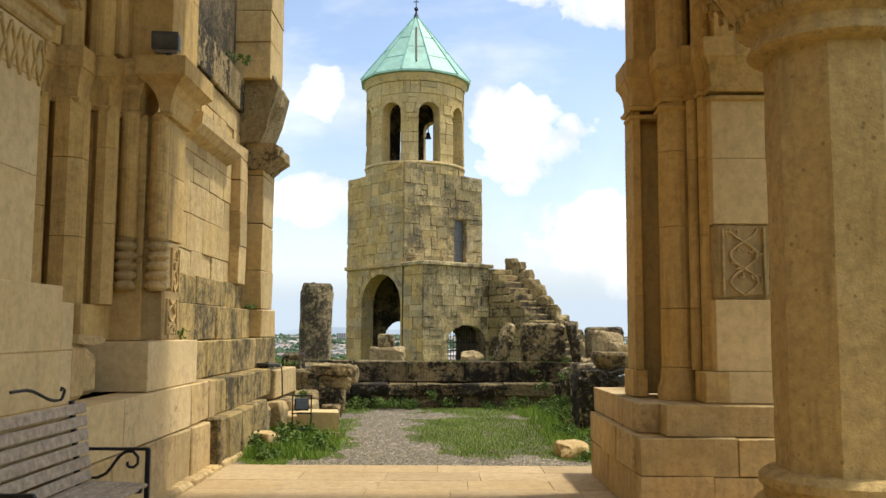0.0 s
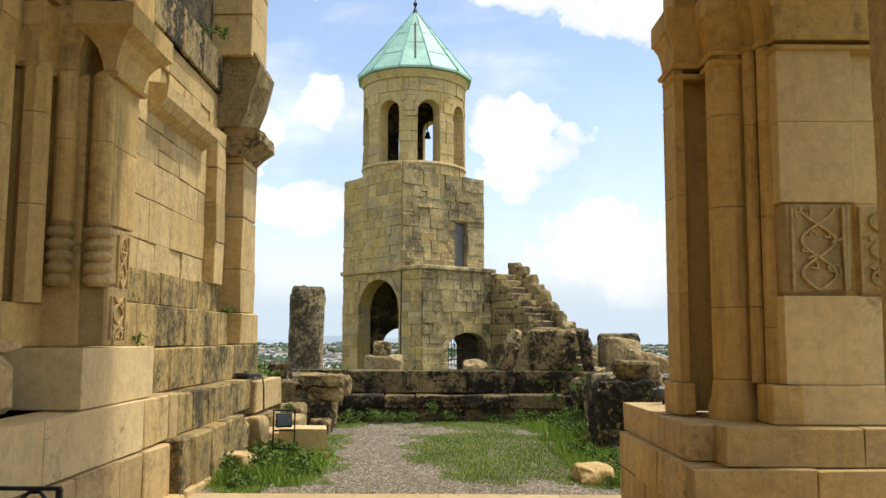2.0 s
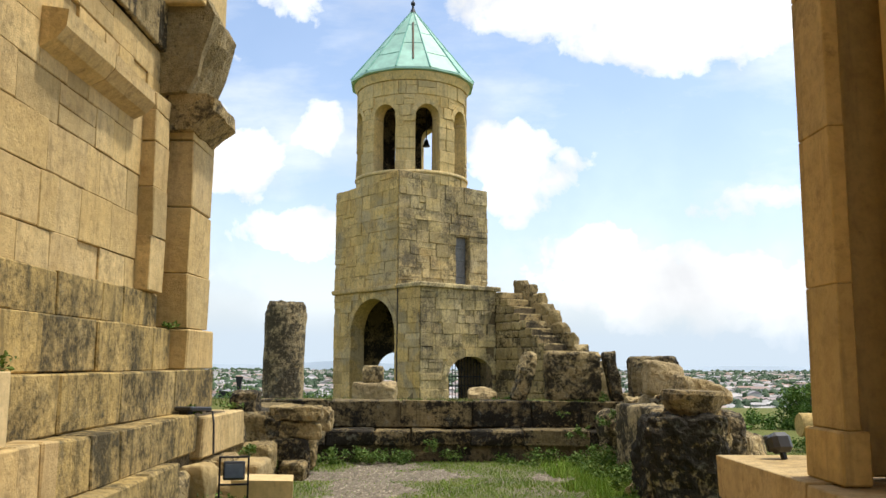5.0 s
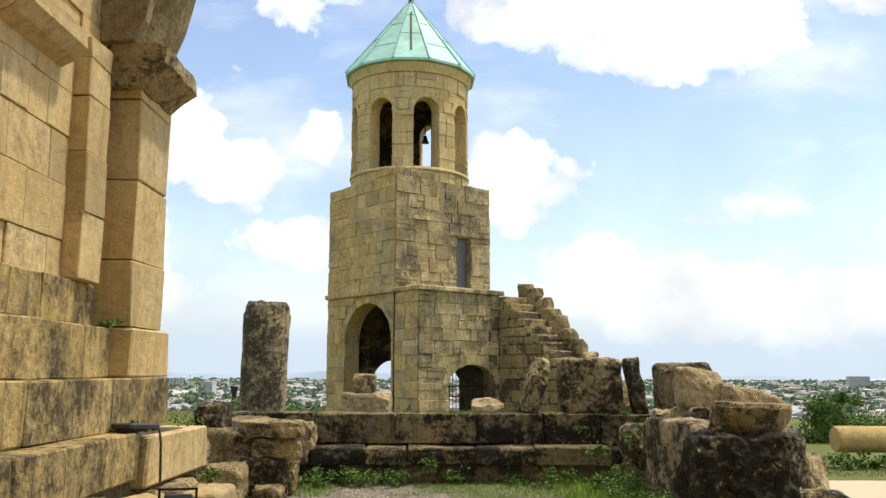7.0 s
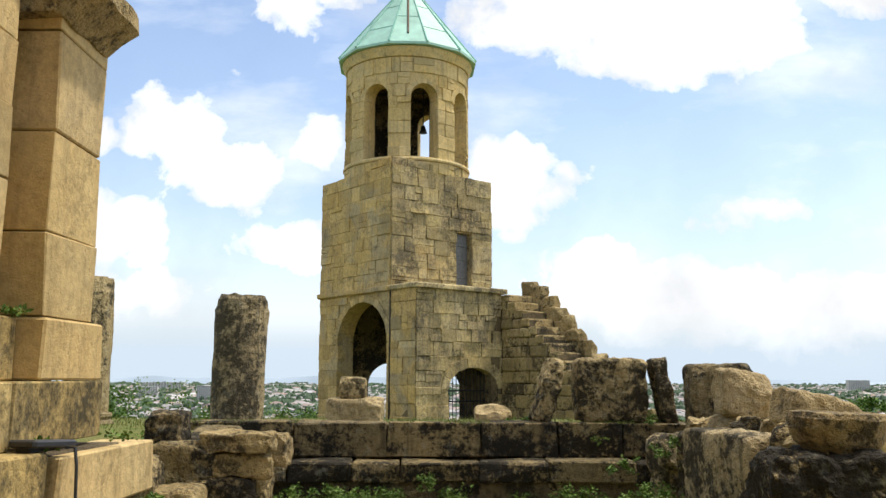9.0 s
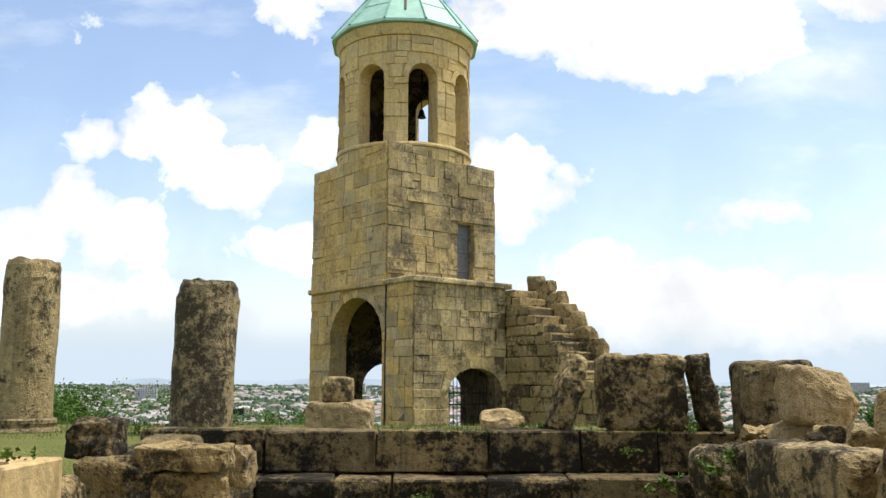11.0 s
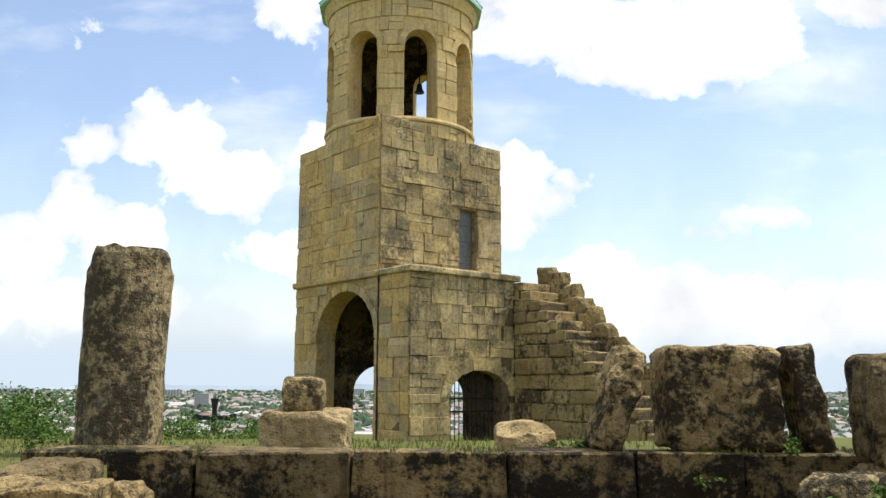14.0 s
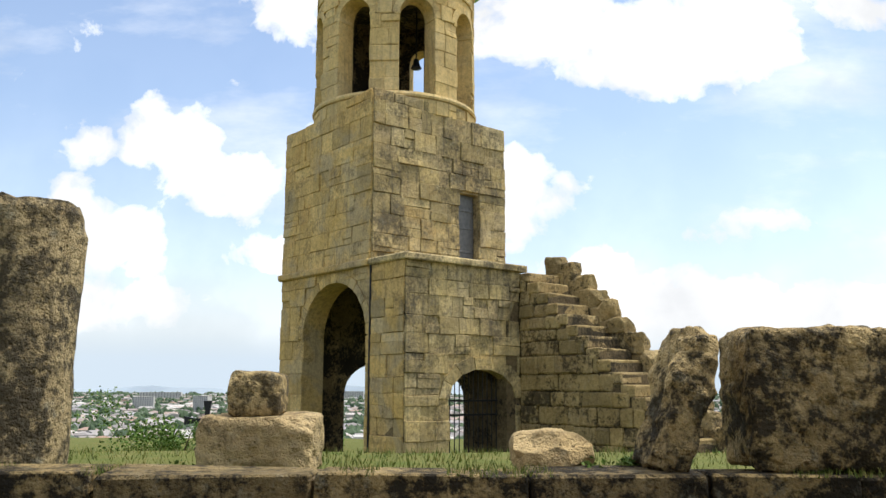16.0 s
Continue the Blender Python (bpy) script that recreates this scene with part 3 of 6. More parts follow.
def pile(parent, name, mat, x0, x1, y0, y1, z0, z1, seed, high=(0.35, 0.6), jit=0.014, ch=0.009):
    """A pilaster of stacked blocks."""
    r = random.Random(seed)
    z = z0
    while z < z1 - 0.02:
        h = min(r.uniform(*high), z1 - z)
        if z1 - z - h < 0.15:
            h = z1 - z
        me = block_mesh(name, x1 - x0 + r.uniform(-jit, jit), y1 - y0 + r.uniform(-jit, jit), h - 0.002, mat, ch, jit * 0.7, r)
        part(name, me, None, parent, m=pose((x0 + x1) / 2, (y0 + y1) / 2, z + h / 2))
        z += h


pile(LEFT, "pilaster_stone", M_WARM, -3.6, -3.08, 12.95, 13.4, 2.22, 4.35, 20)
pile(LEFT, "pilaster_stone", M_WARM, -3.6, -2.88, 13.62, 14.5, 1.86, 4.15, 21, (0.55, 0.95), jit=0.016, ch=0.009)
pile(LEFT, "plinth_stone", M_WARM, -3.9, -2.85, 13.61, 14.68, 1.405, 1.855, 23, (0.5, 0.6), 0.016, 0.014)
pile(LEFT, "pilaster_stone", M_WARM, -3.6, -2.74, 13.3, 14.3, 5.5, 8.2, 22)
bm = bmesh.new()
prof = [(-3.5, 4.05), (-2.86, 4.08), (-2.74, 4.2), (-2.6, 4.3), (-2.6, 4.44), (-2.7, 4.49), (-3.5, 4.5)]
rings = []
for k in range(9):
    y, e = 13.5 + k * 0.125, 0.0 if 0 < k < 8 else -0.03
    rings.append([bm.verts.new((x + e + 0.03 * noise.noise(Vector((x * 4, y * 4, z * 4))), y, z + 0.03 * noise.noise(Vector((x * 3, y * 5, z + 9))))) for x, z in prof])
for p, q in zip(rings, rings[1:]):
    for i in range(len(prof)):
        j = (i + 1) % len(prof)
        bm.faces.new((p[i], p[j], q[j], q[i]))
bm.faces.new(rings[0])
bm.faces.new(rings[-1][::-1])
part("capital", bm, M_RUB, LEFT, "weathered broken pilaster capital")
bm = bmesh.new()
prof = [(-3.45, 4.46), (-2.92, 4.5), (-2.84, 4.72), (-2.78, 4.95), (-2.68, 5.2), (-2.65, 5.42), (-2.74, 5.6), (-3.0, 5.72), (-3.45, 5.78)]
rings = []
for k in range(11):
    y = 13.42 + k * 0.1
    groove = 0.05 if k in (3, 7) else 0.0
    rings.append([bm.verts.new((x - groove + 0.05 * noise.noise(Vector((x * 3, y * 3, z * 3))), y, z + 0.05 * noise.noise(Vector((x * 2, y * 4, z * 2 + 5))))) for x, z in prof])
for p, q in zip(rings, rings[1:]):
    for i in range(len(prof)):
        j = (i + 1) % len(prof)
        bm.faces.new((p[i], p[j], q[j], q[i]))
bm.faces.new(rings[0])
bm.faces.new(rings[-1][::-1])
part("bracket", bm, M_RUB, LEFT, "rough eroded stone bracket")
for k, (ya, yb) in enumerate(((10.6, 11.6), (11.61, 12.7))):
    bm = bmesh.new()
    r = random.Random(30 + k)
    pts = [(-3.3, 3.92), (-3.1, 4.02), (-3.02, 4.12), (-3.02, 4.26), (-3.3, 4.3)]
    lo = [bm.verts.new((x + r.uniform(-.01, .01), ya, z)) for x, z in pts]
    hi = [bm.verts.new((x + r.uniform(-.01, .01), yb - 0.01, z)) for x, z in pts]
    for i in range(5):
        bm.faces.new((lo[i], lo[(i + 1) % 5], hi[(i + 1) % 5], hi[i]))
    bm.faces.new(lo)
    bm.faces.new(hi[::-1])
    part("string_course", bm, M_WARM, LEFT)

# --- left jamb of the portal: splayed steps and shafts, then the nearer pier
JAMB = thing("portal_jamb", "clustered limestone pilasters and colonnettes with carved bases", "pilaster", kind="structure")


def shaft(parent, name, mat, x, y, r, cuts, seed=0, n=16):
    """A round shaft in drums between the heights given."""
    for z0, z1 in zip(cuts, cuts[1:]):
        bm = bmesh.new()
        add_lathe(bm, [(r - 0.004, z0 + 0.002), (r, z0 + 0.008), (r, z1 - 0.008), (r - 0.004, z1 - 0.002)], n, (x, y))
        part(name, bm, mat, parent, smooth=False)


pile(JAMB, "jamb_stone", M_PIER, -3.5, -2.66, 8.24, 8.74, 2.4, 3.6, 40, (0.5, 0.8), 0.0, 0.006)
pile(JAMB, "carved_base", M_WARM, -3.5, -2.66, 8.2, 8.66, 1.43, 2.4, 41, (0.45, 0.55), 0.01, 0.02)
shaft(JAMB, "colonnette", M_PIER, -2.74, 8.2, 0.085, [2.4, 3.05, 3.6])
shaft(JAMB, "colonnette", M_PIER, -3.0, 8.12, 0.085, [2.4, 3.05, 3.6])
pile(JAMB, "jamb_stone", M_PIER, -3.8, -2.86, 8.16, 8.5, 1.43, 3.6, 42, (0.6, 0.9), 0.0, 0.006)
pile(JAMB, "jamb_stone", M_PIER, -3.9, -3.2, 7.86, 8.5, 1.43, 3.6, 43, (0.6, 0.9), 0.0, 0.006)
pile(JAMB, "jamb_stone", M_PIER, -4.0, -3.36, 7.66, 8.5, 1.43, 3.6, 44, (0.6, 0.9), 0.0, 0.006)
pile(JAMB, "jamb_stone", M_PIER, -4.1, -3.6, 7.1, 8.5, 1.43, 3.95, 45, (0.6, 0.9), 0.0, 0.006)


def prism(parent, name, mat, x, y, r, cuts, turn=22.5):
    """An eight-sided shaft in drums."""
    for z0, z1 in zip(cuts, cuts[1:]):
        bm = bmesh.new()
        pts = [(x + r * math.cos(radians(turn + 45 * i)), y + r * math.sin(radians(turn + 45 * i))) for i in range(8)]
        extrude_poly(bm, pts, z0 + 0.003, z1 - 0.003)
        part(name, bm, mat, parent)


prism(JAMB, "angle_shaft", M_PIER, -3.14, 7.88, 0.11, [1.76, 2.5, 3.2, 3.6])
prism(JAMB, "angle_shaft", M_PIER, -3.37, 7.62, 0.17, [1.76, 2.35, 3.05, 3.6])
prism(JAMB, "angle_shaft", M_PIER, -3.56, 7.38, 0.1, [1.76, 2.6, 3.3, 3.6])
bm = bmesh.new()
add_box(bm, 0.5, 4.6, 6.6, pose(-4.3, 6.1, 3.6))
part("wall_core", bm, M_PIER, JAMB)
part("impost", impost_bm(-2.74, -2.64, 8.15, 8.78, 3.58, 0.17, 0.36, 0.19), M_PIER, JAMB)
part("impost", impost_bm(-3.6, -2.93, 8.12, 8.6, 3.58, 0.1, 0.36, 0.17), M_PIER, JAMB)
for x0, x1, y0, y1 in ((-3.6, -3.1, 7.8, 8.3), (-3.8, -3.26, 7.5, 8.1), (-4.0, -3.5, 7.3, 8.0)):
    part("impost", impost_bm(x0, x1, y0, y1, 3.55, 0.045, 0.3, 0.2), M_PIER, JAMB)
pile(JAMB, "jamb_stone", M_PIER, -3.5, -2.66, 8.2, 9.05, 4.14, 6.9, 46, (0.6, 0.9), 0.0, 0.006)
pile(JAMB, "jamb_stone", M_PIER, -3.9, -3.05, 7.9, 8.4, 4.12, 6.9, 47, (0.6, 0.9), 0.0, 0.006)
for x, y in ((-3.2, 7.82), (-3.4, 7.62), (-3.52, 7.42)):        # mouldings of the arch above the imposts
    shaft(JAMB, "arch_moulding", M_PIER, x, y, 0.12, [4.04, 4.9, 5.8, 6.9], n=12)
pile(JAMB, "near_pier_stone", M_NEW, -4.2, -2.88, 5.0, 6.02, 1.85, 3.62, 48, (0.6, 0.9), 0.0, 0.006)
pile(JAMB, "near_pier_stone", M_NEW, -4.2, -2.84, 4.6, 6.44, 0.97, 1.86, 49, (0.4, 0.5), 0.0, 0.008)
pile(JAMB, "near_pier_stone", M_NEW, -4.2, -2.845, 6.44, 6.66, 0.97, 1.74, 149, (0.4, 0.5), 0.0, 0.008)
pile(JAMB, "near_pier_stone", M_WARM, -4.2, -2.86, 6.66, 6.98, 0.97, 1.42, 50, (0.5, 0.6), 0.012, 0.03)
pile(JAMB, "broken_stone", M_WARM, -4.0, -2.98, 7.1, 7.5, 0.97, 1.36, 51, (0.5, 0.6), 0.03, 0.05)
part("broken_slab", rock_bm(0.5, 0.34, 0.07, 23, 2, 5, 0.02, 0.01), M_WARM, JAMB, "loose flat stone on the ledge", pose(-3.0, 6.95, 1.42, 0, 2, 12))
pile(JAMB, "jamb_stone", M_PIER, -4.0, -3.14, 7.5, 8.3, 1.43, 1.76, 52, (0.4, 0.5), 0.0, 0.01)

# --- right pier of the portal
PIER = thing("portal_pier", "limestone portal pier with colonnettes, carved panel and plinth", "pier", kind="structure")
bm = bmesh.new()
add_box(bm, 1.3, 1.0, 6.2, pose(3.1, 8.05, 3.95))
add_box(bm, 0.68, 0.16, 5.9, pose(2.21, 8.4, 3.9))
part("pier_core", bm, M_PIER, PIER)
pile(PIER, "pier_stone", M_PIER, 1.82, 1.9, 8.15, 8.5, 1.18, 3.66, 60, (0.6, 0.9), 0.0, 0.006)
pile(PIER, "pier_base", M_PIER, 1.79, 1.93, 8.12, 8.53, 0.93, 1.18, 70, (0.3, 0.4), 0.0, 0.01)
shaft(PIER, "shaft", M_PIER, 2.16, 7.93, 0.15, [0.93, 1.22, 1.75, 2.5, 3.2, 3.66], n=20)
bm = bmesh.new()
add_lathe(bm, [(0.19, 0.93), (0.19, 1.02), (0.165, 1.1), (0.155, 1.2)], 20, (2.16, 7.93))
part("shaft_base", bm, M_PIER, PIER)
shaft(PIER, "shaft", M_PIER, 2.275, 7.74, 0.05, [1.2, 1.75, 2.4, 3.1, 3.66], n=12)
shaft(PIER, "shaft", M_PIER, 2.36, 7.64, 0.065, [1.2, 1.6, 2.4, 3.1, 3.66], n=12)
pile(PIER, "shaft_base", M_PIER, 2.24, 2.46, 7.4, 7.7, 0.93, 1.2, 71, (0.3, 0.4), 0.0, 0.012)
pile(PIER, "panel_stone", M_NEW, 2.36, 2.9, 7.45, 7.62, 2.48, 3.62, 61, (0.56, 0.6), 0.0, 0.006)
pile(PIER, "panel_stone", M_NEW, 2.905, 3.4, 7.53, 7.72, 2.48, 3.62, 161, (0.5, 0.7), 0.0, 0.006)
pile(PIER, "panel_stone", M_NEW, 2.36, 2.9, 7.45, 7.62, 1.2, 1.82, 62, (0.6, 0.7), 0.0, 0.006)
pile(PIER, "panel_stone", M_NEW, 2.34, 3.4, 7.42, 7.7, 0.93, 1.2, 63, (0.3, 0.4), 0.0, 0.008)
pile(PIER, "panel_stone", M_NEW, 2.905, 3.4, 7.52, 7.7, 1.2, 1.82, 64, (0.6, 0.7), 0.0, 0.006)
bm = bmesh.new()
add_box(bm, 0.5, 0.35, 0.66, pose(2.62, 7.64, 2.15), 0.035, 0.02)
part("carved_panel", bm, M_WARM, PIER, "carved knotwork relief panel")
for x0, y0, y1 in ((1.82, 8.12, 8.5), (2.03, 7.8, 8.1), (2.24, 7.7, 8.0), (2.31, 7.58, 7.9), (2.37, 7.46, 7.8)):
    part("impost", impost_bm(x0, 3.5, y0, y1, 3.66, 0.055, 0.3, 0.18), M_PIER, PIER)
for x0, y0 in ((1.81, 8.14), (2.02, 7.78), (2.35, 7.44)):        # thin roll under the impost
    part("roll", block_mesh("roll", 1.1, 0.3, 0.045, M_PIER, 0.02, 0), None, PIER, m=pose(x0 + 0.53, y0 + 0.128, 3.6))
pile(PIER, "pier_stone", M_PIER, 1.84, 2.3, 8.15, 8.5, 4.12, 6.9, 160, (0.5, 0.8), 0.0, 0.006)
pile(PIER, "panel_stone", M_PIER, 2.42, 3.4, 7.5, 7.7, 4.12, 6.9, 162, (0.5, 0.8), 0.0, 0.006)
shaft(PIER, "shaft", M_PIER, 2.16, 7.93, 0.15, [4.12, 4.8, 5.6, 6.9])
shaft(PIER, "shaft", M_PIER, 2.36, 7.7, 0.09, [4.12, 4.8, 5.6, 6.9])
run(PIER, "plinth_stone", M_WARM, 1.62, 7.3, 9.5, 0.0, 0.36, side=-1, mean=0.6, seed=63, th=0.5, ch=0.006)
run(PIER, "plinth_stone", M_WARM, 1.60, 7.35, 9.5, 0.36, 0.67, side=-1, mean=0.7, seed=64, th=0.5, ch=0.006)
run(PIER, "plinth_stone", M_WARM, 1.66, 7.5, 9.6, 0.67, 0.93, side=-1, mean=0.8, seed=65, th=0.9, ch=0.006)
for z0, z1, y, sd in ((0.0, 0.36, 7.2, 66), (0.36, 0.67, 7.2, 67), (0.67, 0.93, 7.28, 68)):
    courses(PIER, "plinth_stone", M_WARM, 1.62 if z0 < 0.6 else 1.86, 3.6, z0, z1, face_y(y), mean=0.6, high=(0.4, 0.5), seed=sd, th=0.6, out=0.01, ch=0.006)

# --- right column
COLUMN = thing("portal_column", "pitted yellow marble octagonal column with carved capital", "column", pose(2.60, 5.65, 0))
bm = bmesh.new()
ang = [radians(-116 + 45 * i) for i in range(8)]
rings = []
for k in range(29):
    z = 0.64 + k * 0.1
    ring = []
    for i in range(8):
        for j in range(6):
            a = Vector((math.cos(ang[i]), math.sin(ang[i]))) * 0.425
            b = Vector((math.cos(ang[(i + 1) % 8]), math.sin(ang[(i + 1) % 8]))) * 0.425
            p = a.lerp(b, j / 6)
            d = 1 + 0.018 * noise.noise(Vector((p.x * 3, p.y * 3, z * 2))) + 0.012 * noise.noise(Vector((p.x * 11, p.y * 11, z * 9)))
            ring.append(bm.verts.new((p.x * d, p.y * d, z)))
    rings.append(ring)
for a, b in zip(rings, rings[1:]):
    for i in range(48):
        bm.faces.new((a[i], a[(i + 1) % 48], b[(i + 1) % 48], b[i]))
part("shaft", bm, M_COL, COLUMN)
bm = bmesh.new()
add_lathe(bm, [(0.62, 0.0), (0.62, 0.2), (0.58, 0.24), (0.6, 0.3), (0.6, 0.4), (0.55, 0.46), (0.5, 0.5), (0.5, 0.54), (0.53, 0.57), (0.53, 0.62), (0.48, 0.66), (0.4, 0.67)], 32)
part("base", bm, M_COL, COLUMN, smooth=False)
bm = bmesh.new()
add_lathe(bm, [(0.4, 3.38), (0.5, 3.4), (0.53, 3.42), (0.5, 3.48), (0.5, 3.54), (0.58, 3.6), (0.58, 3.66), (0.68, 3.8), (0.82, 4.1), (0.88, 4.5), (0.4, 4.5)], 32)
part("capital", bm, M_COL, COLUMN, "carved leafy capital")
bm = bmesh.new()
add_box(bm, 1.5, 1.5, 2.4, pose(0, 0, 5.7))
part("abutment", bm, M_PIER, COLUMN)

# ---------------------------------------------------------------- retaining wall behind the forecourt
RET = thing("retaining_wall", "low black-crusted stone retaining wall in two steps", "retaining wall", kind="structure")
bm = bmesh.new()
add_box(bm, 6.4, 0.6, 1.1, pose(0, 19.3, 0.27))
add_box(bm, 6.0, 0.7, 0.6, pose(0, 18.85, 0.0))
part("wall_core", bm, M_MORT, RET)


def row_x(parent, name, mat, y, x0, x1, z0, z1, mean, th, seed, out=0.03, ch=0.03, jit=0.02):
    r = random.Random(seed)
    x = x0
    while x < x1 - 1e-3:
        w = mean * r.uniform(0.6, 1.5)
        if x1 - x - w < mean * 0.4:
            w = x1 - x
        me = block_mesh(name, w - 0.015, th, z1 - z0 - 0.006, mat, ch, jit, r)
        part(name, me, None, parent, m=pose(x + w / 2, y + th / 2 + r.uniform(0, out), (z0 + z1) / 2))
        x += w


row_x(RET, "coping_stone", M_DARK, 18.87, -3.3, 3.4, 0.42, 0.86, 0.95, 0.5, 70, 0.03, 0.016, 0.016)
row_x(RET, "step_stone", M_DARK, 18.42, -2.7, 2.8, 0.14, 0.40, 0.85, 0.6, 71, 0.06, 0.02, 0.025)
row_x(RET, "foot_stone", M_DARK, 18.5, -2.7, 2.8, -0.15, 0.14, 0.35, 0.5, 72, 0.06, 0.05, 0.04)

# ---------------------------------------------------------------- bell tower
ZG = -0.45
TOWER = thing("bell_tower", "old stone bell tower with arched openings and green conical roof", "bell tower", pose(-1.509, 32.368, 0, 0, 0, 38.69))
W, D, ZC1, ZT = 3.95, 3.87, 4.04, 7.69
L_ARCH = (1.43, 1.33, ZG, 2.45, 1.22)
G_ARCH = (2.1, 0.95, ZG, 1.1, 0.62)
B_ARCH = (2.45, 0.9, ZG, 1.15, 0.75)
R_ARCH = (2.0, 1.1, ZG, 1.8, 1.1)


def t_left(u, z, d):
    return pose(d, u, z, 0, 0, -90)


def t_front(u, z, d):
    return pose(u, -1.25 + d, z)


def t_up(u, z, d):
    return pose(u, d, z)


def shell(name, mat, u0, u1, z0, z1, th, ops, place):
    bm = bmesh.new()
    pierced(bm, u0, u1, z0, z1, th, ops, lambda u, d, z: place(u, z, d).translation)
    return part(name, bm, mat, TOWER)


w_left = shell("wall", M_TOW, -0.02, D, ZG, ZC1, 0.55, [L_ARCH], t_left)
w_front = shell("wall", M_TOWG, 0.0, 3.2, ZG, ZC1, 0.28, [G_ARCH], t_front)
# inner walls carry the interior shade in their base colour
w_inner = shell("wall", M_SHADED, 0.55, 3.95, ZG, ZC1, 0.5, [G_ARCH], t_up)
w_back = shell("wall", M_SHADED, 0.55, W - 0.55, ZG, ZC1, 0.5, [B_ARCH], lambda u, z, d: pose(u, D - d, z))
w_right = shell("wall", M_SHADED, 0.0, D, ZG, ZC1, 0.55, [R_ARCH], lambda u, z, d: pose(W - d, u, z))
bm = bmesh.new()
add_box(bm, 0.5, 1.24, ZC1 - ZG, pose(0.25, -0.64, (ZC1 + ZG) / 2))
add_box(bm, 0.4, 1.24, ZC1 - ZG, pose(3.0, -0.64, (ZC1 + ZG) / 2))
# passage sides and vault: dark colour in place of shade
part("porch_wall", bm, M_SHADED, TOWER)
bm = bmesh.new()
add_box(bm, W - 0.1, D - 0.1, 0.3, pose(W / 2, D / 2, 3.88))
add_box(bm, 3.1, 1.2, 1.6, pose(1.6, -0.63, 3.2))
part("vault", bm, M_SHADED, TOWER, "vault of stone darkened to stand for shade")
courses(w_left, "stone", M_TOW, -0.02, D, ZG, ZC1 - 0.12, t_left, [L_ARCH], 0.5, (0.32, 0.5), 80, split=0.28, jit=0.007, ch=0.009, gap=0.005, out=0.02, ring=0.2)
courses(w_left, "stone", M_TOW, -1.25, -0.06, ZG, ZC1 - 0.12, t_left, [], 0.5, (0.3, 0.5), 81, split=0.28, jit=0.012, ch=0.008, gap=0.005, out=0.02)
voussoirs(w_left, "voussoir", M_TOW, L_ARCH, t_left, 17, 0.2)
courses(w_front, "stone", M_TOWG, 0.0, 3.2, ZG, ZC1 - 0.12, t_front, [G_ARCH], 0.5, (0.28, 0.48), 82, split=0.32, jit=0.016, ch=0.008, gap=0.006, out=0.035, ring=0.28)
voussoirs(w_front, "voussoir", M_TOWG, G_ARCH, t_front, 7, 0.28)
bm = bmesh.new()
add_box(bm, 0.3, D + 0.12, 0.15, pose(0.02, D / 2, ZC1 - 0.05), 0.03, 0.006)
part("cornice", bm, M_TOW, TOWER)
bm = bmesh.new()
add_box(bm, 3.45, 1.5, 0.15, pose(1.62, -0.66, ZC1 - 0.05), 0.03, 0.006)
part("terrace", bm, M_TOWG, TOWER)
# upper square storey with the door
UDOOR = (2.79, 0.31, ZC1, 5.9, 0.0)
w_ul = shell("upper_wall", M_TOW, 0.0, D, ZC1, ZT, 0.5, [], t_left)
w_uf = shell("upper_wall", M_TOWG, 0.5, W, ZC1, ZT, 0.5, [UDOOR], t_up)
w_ur = shell("upper_wall", M_TOW, 0.5, D, ZC1, ZT - 0.25, 0.5, [], lambda u, z, d: pose(W - d, u, z))
w_ub = shell("upper_wall", M_TOW, 0.5, W - 0.5, ZC1, ZT - 0.2, 0.5, [], lambda u, z, d: pose(u, D - d, z))
courses(w_ul, "stone", M_TOW, 0.0, D, ZC1, ZT, t_left, [], 0.5, (0.3, 0.5), 84, split=0.28, jit=0.008, ch=0.008, gap=0.005, out=0.02)
courses(w_uf, "stone", M_TOWG, 0.0, W, ZC1, ZT, t_up, [UDOOR], 0.5, (0.28, 0.48), 85, split=0.32, jit=0.016, ch=0.008, gap=0.006, out=0.04, ring=0.0)
courses(w_uf, "stone", M_TOWG, 0.0, 2.6, ZT, ZT + 0.24, t_up, [], 0.4, (0.2, 0.3), 185, split=0, jit=0.02, th=0.4)
courses(w_ul, "stone", M_TOW, 0.0, 1.1, ZT, ZT + 0.22, t_left, [], 0.4, (0.2, 0.3), 186, split=0, jit=0.02, th=0.4)
bm = bmesh.new()
add_tube(bm, (-0.05, -0.08, ZC1), (-0.05, -0.08, ZG), 0.022, 8)
part("drainpipe", bm, M_IRON, TOWER, "thin dark vertical pipe")
bm = bmesh.new()
add_box(bm, W - 0.6, D - 0.6, 0.3, pose(W / 2, D / 2, ZT - 0.2))
part("upper_floor", bm, M_TOWG, TOWER)
door = part("door", block_mesh("door", 0.6, 0.05, 1.86, M_DOOR, 0.004, 0), None, TOWER, "plain grey metal door", pose(2.79, 0.2, 4.97))
for zz in (-0.45, 0.12, 0.55):
    part("rail", block_mesh("rail", 0.58, 0.03, 0.05, M_DOOR, 0.004, 0), None, door, m=pose(0, -0.03, zz))
part("latch", block_mesh("latch", 0.04, 0.04, 0.12, M_IRON, 0.005, 0), None, door, m=pose(-0.24, -0.05, -0.1))
# drum
DC, DR = (W / 2 + 0.0, D / 2 + 0.0), 1.98


def drum(a, d, z):
    """u is the angle in metres of arc; 0 looks at the forecourt."""
    t = radians(-38.69 - 90) + a / DR
    return Vector((DC[0] + (DR - d) * math.cos(t), DC[1] + (DR - d) * math.sin(t), z))


ARC = DR * math.pi
